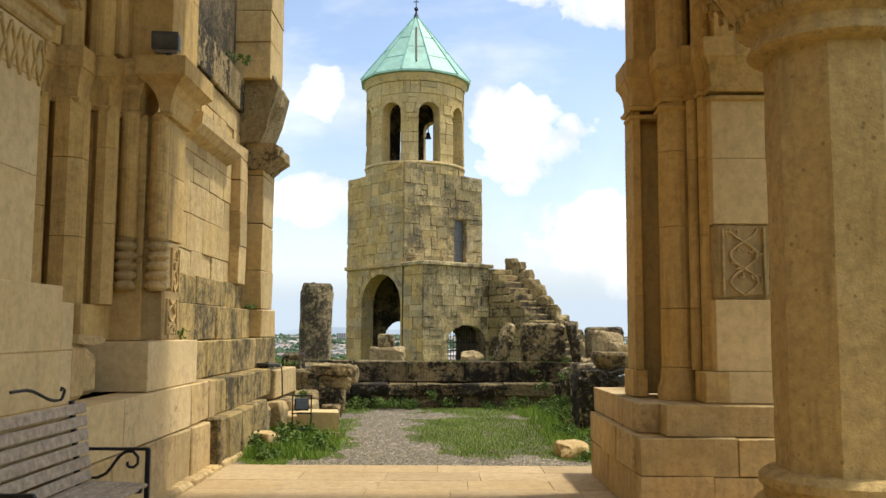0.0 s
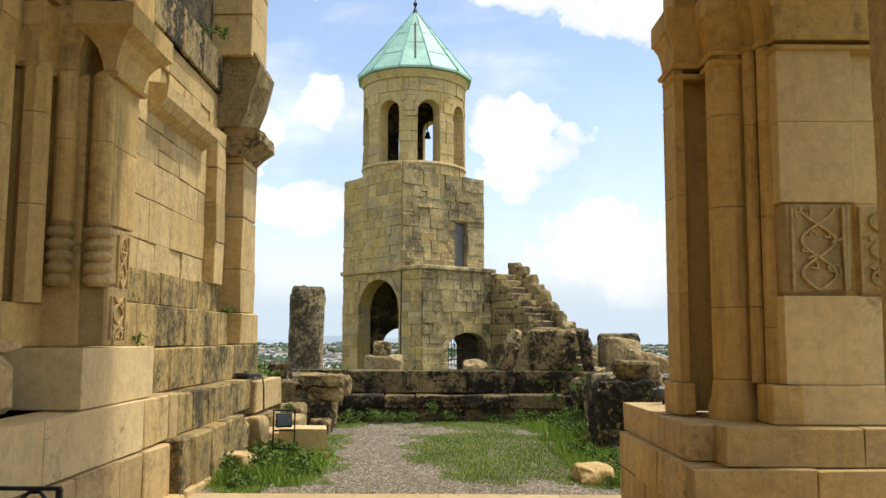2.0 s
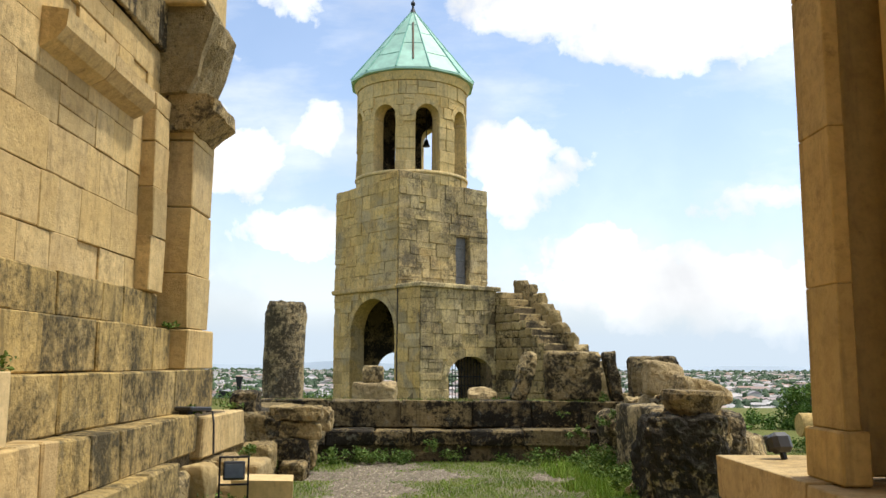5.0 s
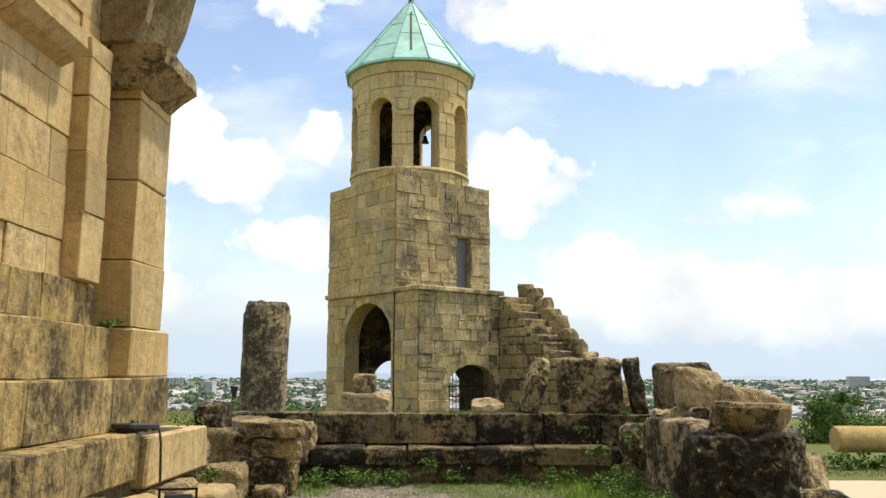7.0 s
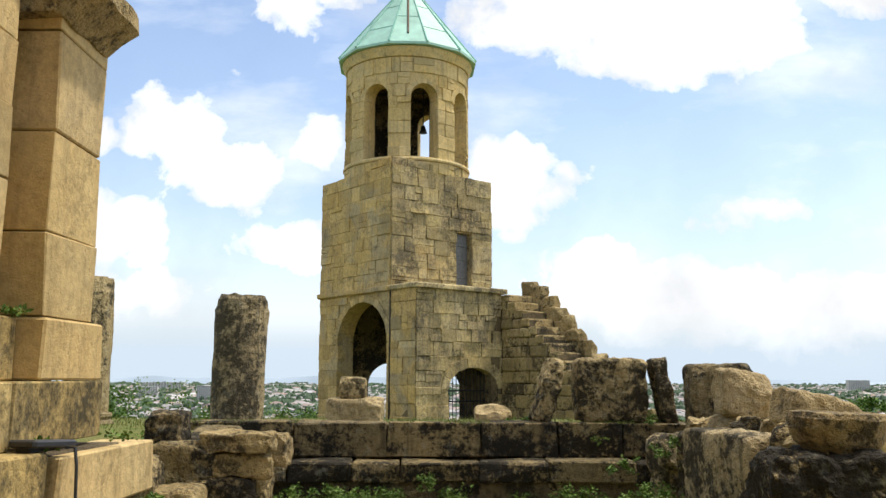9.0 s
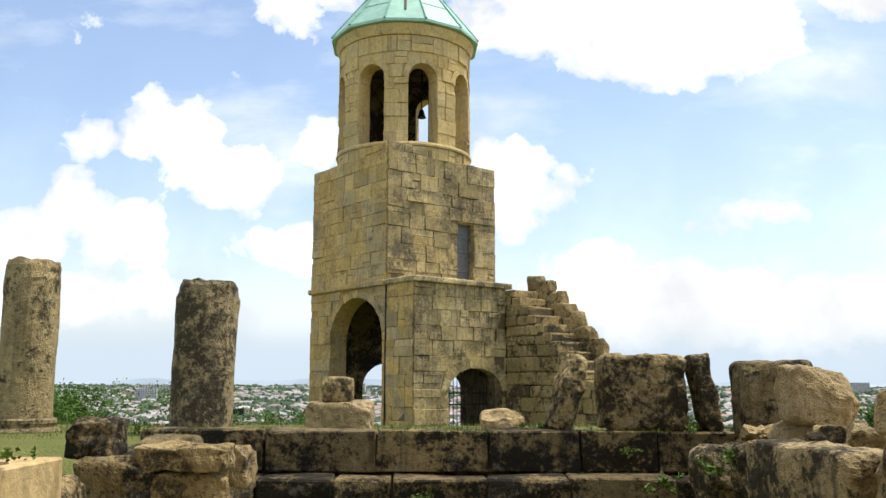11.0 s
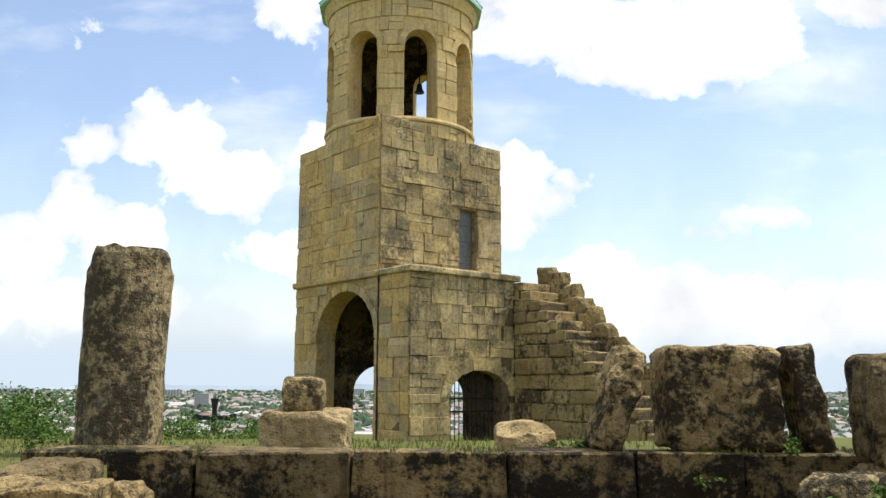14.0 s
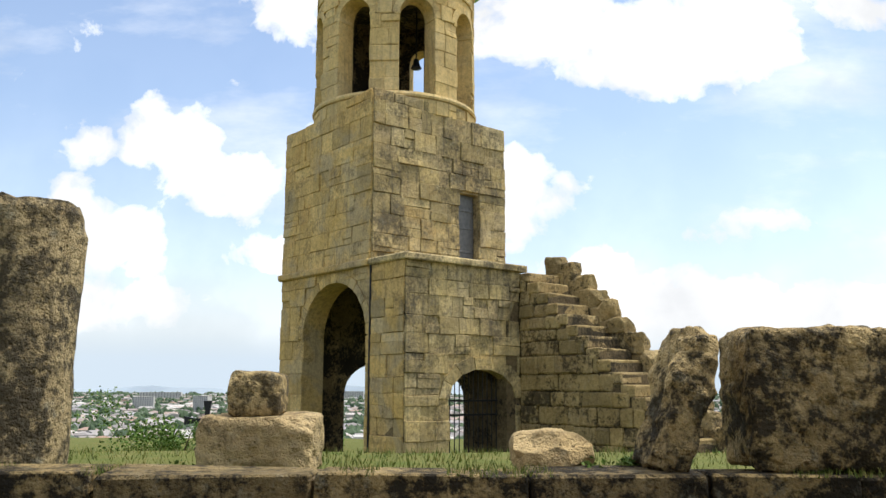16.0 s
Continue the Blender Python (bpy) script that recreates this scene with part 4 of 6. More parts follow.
D_OPS = [(radians(18 + 45 * k) * DR, 0.43, 8.12, 10.05, 0.43) for k in range(-4, 4)]
D_OPS = [(c, h, s, sp, ri) if abs(c) < 3.3 else (c, 0.32, s, 9.95, 0.3) for c, h, s, sp, ri in D_OPS]
D_OPS = [(radians(156) * DR, 0.42, s, 10.05, 0.42) if abs(c - radians(153) * DR) < 0.01 else (c, h, s, sp, ri) for c, h, s, sp, ri in D_OPS]
D_OPS = [op for op in D_OPS if -ARC + 0.5 < op[0] < ARC - 0.5]
bm = bmesh.new()
pierced(bm, -ARC, ARC, ZT - 0.25, 11.62, 0.45, D_OPS, drum, 0.1)
DRUM_BM = bm
# added thin liner and ceiling, coloured dark for the shade inside the belfry
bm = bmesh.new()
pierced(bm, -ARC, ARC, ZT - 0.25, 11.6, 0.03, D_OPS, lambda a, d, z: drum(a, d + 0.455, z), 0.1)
part("drum_lining", bm, M_SHADED, TOWER, "inner face of the belfry, darkened to stand for shade")
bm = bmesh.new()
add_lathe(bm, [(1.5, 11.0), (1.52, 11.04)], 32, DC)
part("belfry_ceiling", bm, M_SHADED, TOWER)
bm = DRUM_BM
DRUM = part("drum", bm, M_DRUM, TOWER, "round belfry with arched openings")
bm = bmesh.new()
add_lathe(bm, [(1.5, 8.0), (2.06, 8.0), (2.08, 8.05), (2.05, 8.12), (1.5, 8.12)], 48, DC)
part("sill_ring", bm, M_DRUM, TOWER)
bm = bmesh.new()
add_lathe(bm, [(1.9, 11.3), (2.05, 11.33), (2.1, 11.45), (2.16, 11.62), (1.5, 11.62)], 48, DC)
part("cornice", bm, M_DRUM, TOWER)


def d_place(u, z, d):
    t = radians(-38.69 - 90) + u / DR
    return Matrix.Translation(drum(u, d, z)) @ pose(0, 0, 0, 0, 0, math.degrees(t) + 90)


courses(DRUM, "stone", M_DRUM, -3.4, 3.4, ZT - 0.05, 8.0, d_place, [], 0.4, (0.3, 0.36), 86, split=0.2, out=0.02)
courses(DRUM, "stone", M_DRUM, -3.4, 3.4, 8.12, 11.3, d_place, D_OPS, 0.42, (0.3, 0.45), 87, split=0.25, jit=0.01, out=0.02, ring=0.16)
for i, op in enumerate(D_OPS):
    if abs(op[0]) < 3.3:
        voussoirs(DRUM, "voussoir", M_DRUM, op, d_place, 9, 0.16, 0.08, 90 + i)
        for s in (-1, 1):
            part("impost", block_mesh("impost", 0.14, 0.42, 0.1, M_DRUM, 0.02, 0.004), None, DRUM, m=d_place(op[0] + s * 0.48, 10.05, 0.16))
# roof
bm = bmesh.new()
NR = 12
apex = bm.verts.new((DC[0], DC[1], 14.72))
rim = [bm.verts.new((DC[0] + 2.32 * math.cos(2 * math.pi * (i + 0.3) / NR), DC[1] + 2.32 * math.sin(2 * math.pi * (i + 0.3) / NR), 11.72)) for i in range(NR)]
low = [bm.verts.new((v.co.x, v.co.y, 11.64)) for v in rim]
for i in range(NR):
    bm.faces.new((rim[i], rim[(i + 1) % NR], apex))
    bm.faces.new((low[i], low[(i + 1) % NR], rim[(i + 1) % NR], rim[i]))
bm.faces.new(low[::-1])
ROOF = part("roof", bm, M_ROOF, TOWER, "faceted conical roof of green copper")
for i in range(NR):
    a = 2 * math.pi * (i + 0.3) / NR
    bm = bmesh.new()
    add_tube(bm, (DC[0] + 2.33 * math.cos(a), DC[1] + 2.33 * math.sin(a), 11.72), (DC[0], DC[1], 14.73), 0.035, 6, 0.015)
    part("rib", bm, M_RIB, ROOF)
M_RUST = plain("rusty_seam", (0.13, 0.07, 0.04), 0.8)
for i in range(NR):                     # welted cross seams, staggered from facet to facet
    a0, a1 = 2 * math.pi * (i + 0.3) / NR, 2 * math.pi * (i + 1.3) / NR
    for k in ((0.24, 0.58), (0.4, 0.72))[i % 2]:
        q, z = 2.325 * (1 - k), 11.72 + 3.0 * k
        bm = bmesh.new()
        add_tube(bm, (DC[0] + q * math.cos(a0), DC[1] + q * math.sin(a0), z), (DC[0] + q * math.cos(a1), DC[1] + q * math.sin(a1), z), 0.013, 5)
        part("seam", bm, M_RIB, ROOF)
    if i == 7:
        am = (a0 + a1) / 2
        c = math.cos(math.pi / NR)
        bm = bmesh.new()
        add_tube(bm, (DC[0] + 2.06 * c * math.cos(am), DC[1] + 2.06 * c * math.sin(am), 12.1), (DC[0] + 0.6 * c * math.cos(am), DC[1] + 0.6 * c * math.sin(am), 13.98), 0.03, 6)
        part("open_seam", bm, M_RUST, ROOF, "rusty open seam")
bm = bmesh.new()
add_lathe(bm, [(0.16, 14.5), (0.05, 14.78), (0.03, 14.85), (0.07, 14.9), (0.09, 14.96), (0.07, 15.02), (0.02, 15.06), (0.015, 15.4), (0.0, 15.42)], 12, DC)
add_box(bm, 0.22, 0.03, 0.03, pose(DC[0], DC[1], 15.28, 0, 0, -38), 0.003)
part("finial", bm, M_IRON, TOWER)
# gate in the porch arch
GATE = thing("gate", "black wrought iron barred gate in the porch arch", "gate", pose(-1.509, 32.368, 0, 0, 0, 38.69) @ pose(1.15, -0.95, ZG))
for i in range(15):
    bm = bmesh.new()
    x = 0.02 + i * 0.133
    add_tube(bm, (x, 0, 0.0), (x, 0, 1.55 + 0.6 * math.sqrt(max(0, 1 - ((x - 0.95) / 0.95) ** 2))), 0.013, 6)
    part("bar", bm, M_IRON, GATE)
for z in (0.12, 1.2, 1.5):
    part("rail", block_mesh("rail", 1.88, 0.03, 0.04, M_IRON, 0.004, 0), None, GATE, m=pose(0.95, 0, z))
# bell
BELL = thing("bell", "small dark bronze bell hanging in the belfry", "bell", pose(-1.509, 32.368, 0, 0, 0, 38.69) @ pose(DC[0] + 0.42, DC[1] - 0.335, 9.42))
bm = bmesh.new()
add_lathe(bm, [(0.0, 0.02), (0.13, 0), (0.14, 0.01), (0.115, 0.06), (0.085, 0.13), (0.075, 0.22), (0.045, 0.27), (0.0, 0.29)], 20)
part("body", bm, M_IRON, BELL, smooth=True)
bm = bmesh.new()
add_tube(bm, (0, 0, 0.3), (0, 0, 1.55), 0.02, 8)
part("hanger", bm, M_IRON, BELL)

# --- outside stair of the tower: it climbs along the porch's flank to the terrace
STAIR = thing("stone_stair", "worn stone stair with broken rubble parapet against the tower", "stairs", pose(-1.509, 32.368, 0, 0, 0, 38.69) @ pose(3.2, -1.28, 0))
RISE, RUN, NST = 0.25, 0.285, 17
Z0 = 3.9
bm = bmesh.new()
prof = [(1.2, ZG), (1.2, Z0 - 0.06)] + [q for i in range(NST) for q in ((-i * RUN, Z0 - i * RISE - 0.06), (-(i + 1) * RUN, Z0 - i * RISE - 0.06))] + [(-NST * RUN, ZG)]
a = [bm.verts.new((0.05, y, z)) for y, z in prof]
b = [bm.verts.new((1.5, y, z)) for y, z in prof]
for i in range(len(prof)):
    j = (i + 1) % len(prof)
    bm.faces.new((a[i], a[j], b[j], b[i]))
bm.faces.new(a)
bm.faces.new(b[::-1])
body = part("body", bm, M_MORT, STAIR)
r = random.Random(101)
for i in range(NST):
    part("step", block_mesh("step", 1.02, RUN + 0.06, RISE - 0.012, M_RUB, 0.025, 0.012, r), None, STAIR, m=pose(0.52 + r.uniform(-0.02, 0.02), -(i + 0.5) * RUN + 0.03, Z0 - i * RISE - RISE / 2))
z = ZG
while z < Z0 - 0.3:
    h = r.uniform(0.26, 0.4)
    lim = (Z0 - RISE - z - h) / RISE * RUN + RUN
    u = 0.0
    while u < lim:
        w = min(r.uniform(0.28, 0.62), max(0.12, lim - u))
        part("stone", block_mesh("stone", 0.12, w - 0.01, h - 0.012, M_RUB, 0.03, 0.018, r), None, body, m=pose(0.05 - r.uniform(-0.02, 0.03), -u - w / 2, z + h / 2))
        u += w
    z += h
i = 0.0
while i < NST + 1:
    sx, sy, sz = r.uniform(0.36, 0.5), r.uniform(0.32, 0.6), r.uniform(0.35, 0.6)
    zt = Z0 - i * RISE + r.uniform(0.45, 0.66) + 0.0
    bm = rock_bm(sx, sy, sz, int(i * 10) + 3, 1, 8, 0.04, 0.02)
    part("parapet_stone", bm, M_RUB, STAIR, "", pose(1.25 + r.uniform(-0.06, 0.06), -(i + 0.2) * RUN, zt - sz, 0, 0, r.uniform(-12, 12)))
    part("parapet_stone", block_mesh("parapet_stone", 0.42, sy + 0.15, zt - sz - (Z0 - i * RISE) + 0.75, M_RUB, 0.04, 0.03, r), None, STAIR, "", pose(1.25, -(i + 0.2) * RUN, (zt - sz + Z0 - i * RISE - 0.7) / 2))
    i += sy / RUN * 0.8

# ---------------------------------------------------------------- columns, blocks and rocks on the bank
def ruin(name, label, cat, bm, mat, m, smooth=True):
    ob = part(name, bm, mat, None, "", m, False)
    return tagged(ob, label, cat)


def stump(h, r, seed):
    bm = bmesh.new()
    rings = []
    n, nz = 30, 26
    for k in range(nz + 1):
        z = h * k / nz
        ring = []
        for i in range(n):
            a = 2 * math.pi * i / n
            p = Vector((math.cos(a), math.sin(a), 0))
            q = Vector((p.x, p.y, z)) * 1.6 + Vector((seed, 0, 0))
            d = 1 + 0.05 * noise.noise(q) + 0.035 * noise.noise(q * 4) - (0.12 * max(0.0, noise.noise(q * 0.8)) if k > nz - 3 else 0)
            if k == nz:
                d *= 0.93
            ring.append(bm.verts.new((p.x * r * d, p.y * r * d, z + (0.04 * noise.noise(q * 2) if k == nz else 0))))
        rings.append(ring)
    for a, b in zip(rings, rings[1:]):
        for i in range(n):
            bm.faces.new((a[i], a[(i + 1) % n], b[(i + 1) % n], b[i]))
    top = bm.verts.new((0, 0, h + 0.01))
    for i in range(n):
        bm.faces.new((rings[-1][i], rings[-1][(i + 1) % n], top))
    bm.faces.new(rings[0][::-1])
    return bm


def bowl(rx, ry, h, n=26):
    """A flat-topped stone that tapers to its foot."""
    bm = bmesh.new()
    rings = []
    for k, (q, z) in enumerate(((0.45, 0.0), (0.62, 0.06), (0.84, 0.3), (0.98, 0.62), (1.02, 0.85), (0.97, 0.98), (0.8, 1.0), (0.4, 0.99))):
        rings.append([])
        for i in range(n):
            a = 2 * math.pi * i / n
            d = q * (1 + 0.09 * noise.noise(Vector((math.cos(a) * 1.5, math.sin(a) * 1.5, z))) + 0.05 * noise.noise(Vector((math.cos(a) * 5, math.sin(a) * 5, z * 4))))
            rings[-1].append(bm.verts.new((rx * d * math.cos(a), ry * d * math.sin(a), h * z + 0.012 * noise.noise(Vector((math.cos(a) * 3, math.sin(a) * 3, k))))))
    for p, q in zip(rings, rings[1:]):
        for i in range(n):
            bm.faces.new((p[i], p[(i + 1) % n], q[(i + 1) % n], q[i]))
    bm.faces.new(rings[0][::-1])
    bm.faces.new(rings[-1])
    return bm


BANK = 0.76
ruin("column_stump", "broken round stone column standing on the bank", "column", stump(1.83, 0.37, 1), M_STUMP, pose(-2.94, 19.95, BANK, 0, 1.0, 0), False)
far_stump = thing("column_stump", "second dark broken column on a moulded base beyond the church wall", "column", pose(-5.25, 20.3, 0.68))
part("shaft", stump(2.0, 0.33, 5), M_STUMP, far_stump, m=pose(0, 0, 0.21))
bm = bmesh.new()
add_lathe(bm, [(0.4, -0.1), (0.42, 0.02), (0.43, 0.08), (0.4, 0.12), (0.37, 0.13), (0.37, 0.16), (0.39, 0.18), (0.39, 0.22), (0.34, 0.24)], 28)
part("base", bm, M_STUMP, far_stump, "moulded round base")
ruin("pedestal_block", "wide low stone pedestal block on the grass", "stone block", rock_bm(0.8, 0.55, 0.4, 4, 9, 9, 0.03, 0.02, chips=(1.35, 1.6)), M_PALE, pose(-1.28, 20.2, BANK - 0.02), False)
CAP = ruin("stone_capital", "small grey carved capital on a pedestal block", "capital", rock_bm(0.37, 0.38, 0.31, 6, 9, 4, 0.03, 0.012, -0.05, chips=(1.2, 1.5)), M_RUB, pose(-1.31, 20.2, 1.13), False)
bm = bmesh.new()
for k in range(30):
    a0, a1 = 2 * math.pi * k / 30, 2 * math.pi * (k + 1.6) / 30
    add_tube(bm, (0.178 * math.cos(a0), 0.178 * math.sin(a0), 0.03), (0.178 * math.cos(a1), 0.178 * math.sin(a1), 0.085), 0.014, 6)
part("rope_moulding", bm, M_RUB, CAP)
ruin("stone_block", "massive upright weathered stone block", "stone block", rock_bm(0.94, 0.62, 0.84, 8, 16, 11, 0.025, 0.03, chips=(1.45, 1.68)), M_ROCK, pose(2.235, 19.3, 0.85), False)
ruin("leaning_slab", "rough stone slab leaning on the big block", "stone slab", rock_bm(0.19, 0.48, 0.88, 9, 10, 8, 0.02, 0.02, chips=(1.35, 1.6)), M_PITTED, pose(3.0, 19.2, 0.83, 0, -10, 0), False)
ruin("leaning_stone", "eroded boulder leaning beside the big block", "boulder", rock_bm(0.27, 0.42, 0.86, 10, 12, 3, 0.05, 0.035, chips=(1.1, 1.4)), M_ROCK, pose(1.27, 19.2, 0.85, 0, 16, 0), False)
ruin("boulder", "pale boulder lying before the gate", "boulder", rock_bm(0.48, 0.36, 0.3, 11, 9, 3, 0.05, 0.02, chips=(0.75, 1.1)), M_PALE, pose(0.66, 19.5, BANK), False)

# rocks heaped along the right edge of the forecourt
ruin("stone_block", "dark squared stone block on the heap of rocks", "stone block", rock_bm(0.74, 0.5, 0.82, 12, 10, 9, 0.03, 0.02, chips=(1.35, 1.6)), M_DARK, pose(3.46, 18.55, 0.79), False)
ruin("boulder", "pale sloping boulder on the heap of rocks", "boulder", rock_bm(0.58, 0.5, 0.5, 13, 10, 4, 0.04, 0.03, -0.08, (1.0, 1.3)), M_PALE, pose(3.24, 17.05, 1.02, 0, 3, 0), False)
ruin("boulder", "long pale boulder lying on the heap of rocks", "boulder", rock_bm(0.74, 0.5, 0.27, 14, 10, 3, 0.03, 0.025, -0.2, (0.95, 1.2)), M_PALE, pose(3.2, 15.0, 1.0, 0, 6, 8), False)
ruin("bowl_stone", "rounded bowl-shaped stone resting on a boulder", "boulder", bowl(0.34, 0.3, 0.29), M_RUB, pose(2.65, 13.45, 0.92, 0, 2, 0), False)
ruin("boulder", "big dark pitted boulder under the bowl stone", "boulder", rock_bm(0.86, 0.85, 1.06, 16, 16, 6, 0.05, 0.05, chips=(1.15, 1.5)), M_DARK, pose(2.5, 13.5, -0.1), False)
ruin("stone_block", "streaked upright stone block at the end of the wall", "stone block", rock_bm(0.5, 1.36, 1.06, 17, 12, 9, 0.03, 0.02, chips=(1.4, 1.65)), M_PITTED, pose(2.77, 15.9, -0.12, 0, 0, 10), False)
HEAP = [(3.35, 15.3, 0.0, 0.8, 0.9, 0.9), (3.08, 14.75, -0.1, 0.75, 0.7, 1.16), (3.45, 16.5, 0.1, 0.7, 0.7, 0.78), (3.3, 17.15, 0.1, 0.75, 0.6, 0.95), (2.5, 14.6, -0.12, 0.4, 0.5, 0.35),
        (3.0, 12.3, -0.1, 0.5, 0.4, 0.2), (2.3, 12.1, -0.1, 0.4, 0.35, 0.2), (3.4, 18.5, -0.12, 0.75, 0.6, 0.93), (2.25, 14.1, -0.12, 0.35, 0.4, 0.28), (2.1, 11.7, -0.08, 0.3, 0.4, 0.14), (3.5, 14.1, -0.1, 0.6, 0.7, 0.5),
        (2.95, 14.1, 0.1, 0.45, 0.4, 0.7), (2.85, 18.2, -0.12, 0.5, 0.7, 0.9), (2.85, 17.3, -0.12, 0.55, 0.7, 0.98), (3.6, 17.7, -0.1, 0.5, 0.7, 0.9), (3.75, 15.6, -0.1, 0.5, 0.8, 0.7),
        (3.0, 16.35, 0.85, 0.3, 0.28, 0.2), (3.35, 16.1, 0.8, 0.42, 0.35, 0.24), (2.95, 17.6, 0.84, 0.3, 0.25, 0.16), (2.86, 14.5, 0.9, 0.3, 0.3, 0.14)]
for k, (x, y, z, sx, sy, sz) in enumerate(HEAP):
    tagged(ruin("rubble_stone", "rough rubble stone heaped beside the forecourt", "stone", rock_bm(sx, sy, sz, 30 + k, 7, 3.5, 0.08, 0.035, chips=(0.9, 1.2)), (M_PITTED, M_ROCK, M_RUB)[k % 3], pose(x, y, z, 0, 0, 40 * k), False), group="rubble heap")
# rubble end of the wall on the left
LR = [(-2.83, 16.5, 0.78, 0.4, 0.4, 0.3, M_DARK, 9), (-2.1, 16.5, 0.68, 0.72, 0.5, 0.2, M_RUB, 10), (-2.1, 16.55, 0.42, 0.66, 0.5, 0.27, M_RUB, 8), (-1.78, 16.85, 0.5, 0.28, 0.3, 0.34, M_RUB, 6),
      (-2.62, 16.5, 0.3, 0.6, 0.6, 0.5, M_DARK, 4), (-2.3, 16.5, -0.15, 0.75, 0.6, 0.6, M_DARK, 4), (-2.75, 17.3, -0.1, 0.6, 0.8, 0.9, M_ROCK, 5), (-2.2, 17.4, -0.1, 0.5, 0.7, 0.75, M_ROCK, 5), (-2.75, 18.2, -0.1, 0.6, 0.9, 0.93, M_DARK, 6),
      (-2.5, 15.75, -0.12, 0.5, 0.5, 0.55, M_ROCK, 4), (-2.05, 16.05, -0.12, 0.35, 0.35, 0.28, M_RUB, 4), (-2.95, 15.7, 0.0, 0.6, 0.7, 0.72, M_ROCK, 5)]
for k, (x, y, z, sx, sy, sz, mt, sq) in enumerate(LR):
    tagged(ruin("rubble_stone", "rough mossy stone of the ruined wall end", "stone", rock_bm(sx, sy, sz, 60 + k, 8, sq, 0.04, 0.025, chips=(1.15, 1.5)), mt, pose(x, y, z, 0, 0, 5 * (k % 3)), False), group="ruined wall end")
# corner stones at the foot of the church wall
for k, (x, y, sx, sy, sz, mt) in enumerate(((-2.35, 14.2, 0.6, 0.7, 0.42, M_WARM), (-2.3, 13.5, 0.5, 0.5, 0.3, M_WARM), (-1.62, 12.75, 0.2, 0.3, 0.08, M_RUB), (-2.3, 11.4, 0.3, 0.35, 0.25, M_WARM), (-2.45, 12.8, 0.25, 0.3, 0.52, M_WARM))):
    tagged(ruin("loose_stone", "loose yellow stone at the foot of the church wall", "stone", rock_bm(sx, sy, sz + 0.1, 80 + k, 7, 6, 0.03, 0.015, chips=(1.25, 1.6)), mt, pose(x, y, -0.14, 0, 0, 20 * k), False), group="loose stones")
bm = bmesh.new()
extrude_poly(bm, [(-2.15, 12.9), (-1.52, 12.85), (-1.6, 13.35), (-2.15, 13.4)], -0.12, 0.32)
cut = part("cut_stone", bm, M_NEW, None)
tagged(cut, "pale freshly cut stone block on the grass", "stone block")
ruin("boulder", "pale flat stone lying in the grass", "stone", rock_bm(0.35, 0.5, 0.22, 95, 8, 3, 0.06, 0.02), M_WARM, pose(1.62, 10.95, -0.08), False)

# column drum lying in the hedge
bm = bmesh.new()
add_lathe(bm, [(0.25, 0), (0.27, 0.03), (0.27, 4.2), (0.25, 4.23)], 32)
ruin("fallen_column", "smooth pale column shaft lying by the hedge", "column", bm, M_COL, pose(8.1, 24.0, 0.13, 0, 90, 0), False)

# ---------------------------------------------------------------- bench
BENCH = thing("bench", "grey weathered wooden bench with black scrolled iron arms", "bench", pose(-2.54, 4.45, 0))


def curl(bm, pts, r=0.011):
    """A bent round rod through the points."""
    pts = [Vector(p) for p in pts]
    rings = []
    for i, p in enumerate(pts):
        way = (pts[min(i + 1, len(pts) - 1)] - pts[max(i - 1, 0)]).normalized()
        side = way.cross(Vector((0.31, 0.9, 0.29))).normalized()
        up = way.cross(side)
        rings.append([bm.verts.new(p + (side * math.cos(k * math.pi / 3) + up * math.sin(k * math.pi / 3)) * r) for k in range(6)])
    for a, b in zip(rings, rings[1:]):
        for k in range(6):
            bm.faces.new((a[k], a[(k + 1) % 6], b[(k + 1) % 6], b[k]))
    bm.faces.new(rings[0][::-1])
    bm.faces.new(rings[-1])


BL = 1.72
for k in range(6):
    z = 0.50 + k * 0.092
    part("back_slat", block_mesh("back_slat", 0.028, BL, 0.074, M_WOOD, 0.006, 0.001), None, BENCH, m=pose(0.07 - 0.12 * (z - 0.45), BL / 2, z + 0.03, 0, -9, 0))
for k in range(5):
    part("seat_slat", block_mesh("seat_slat", 0.078, BL, 0.028, M_WOOD, 0.006, 0.001), None, BENCH, m=pose(0.10 + k * 0.085, BL / 2, 0.47 - 0.004 * k))
for y in (0.16, BL - 0.16):
    part("back_post", block_mesh("back_post", 0.03, 0.04, 0.62, M_IRON, 0.004, 0), None, BENCH, m=pose(0.02, y, 0.74, 0, -7, 0))
    part("seat_rail", block_mesh("seat_rail", 0.46, 0.035, 0.03, M_IRON, 0.004, 0), None, BENCH, m=pose(0.26, y, 0.44))
    part("rear_leg", block_mesh("rear_leg", 0.035, 0.035, 0.45, M_IRON, 0.004, 0), None, BENCH, m=pose(0.05, y, 0.225))
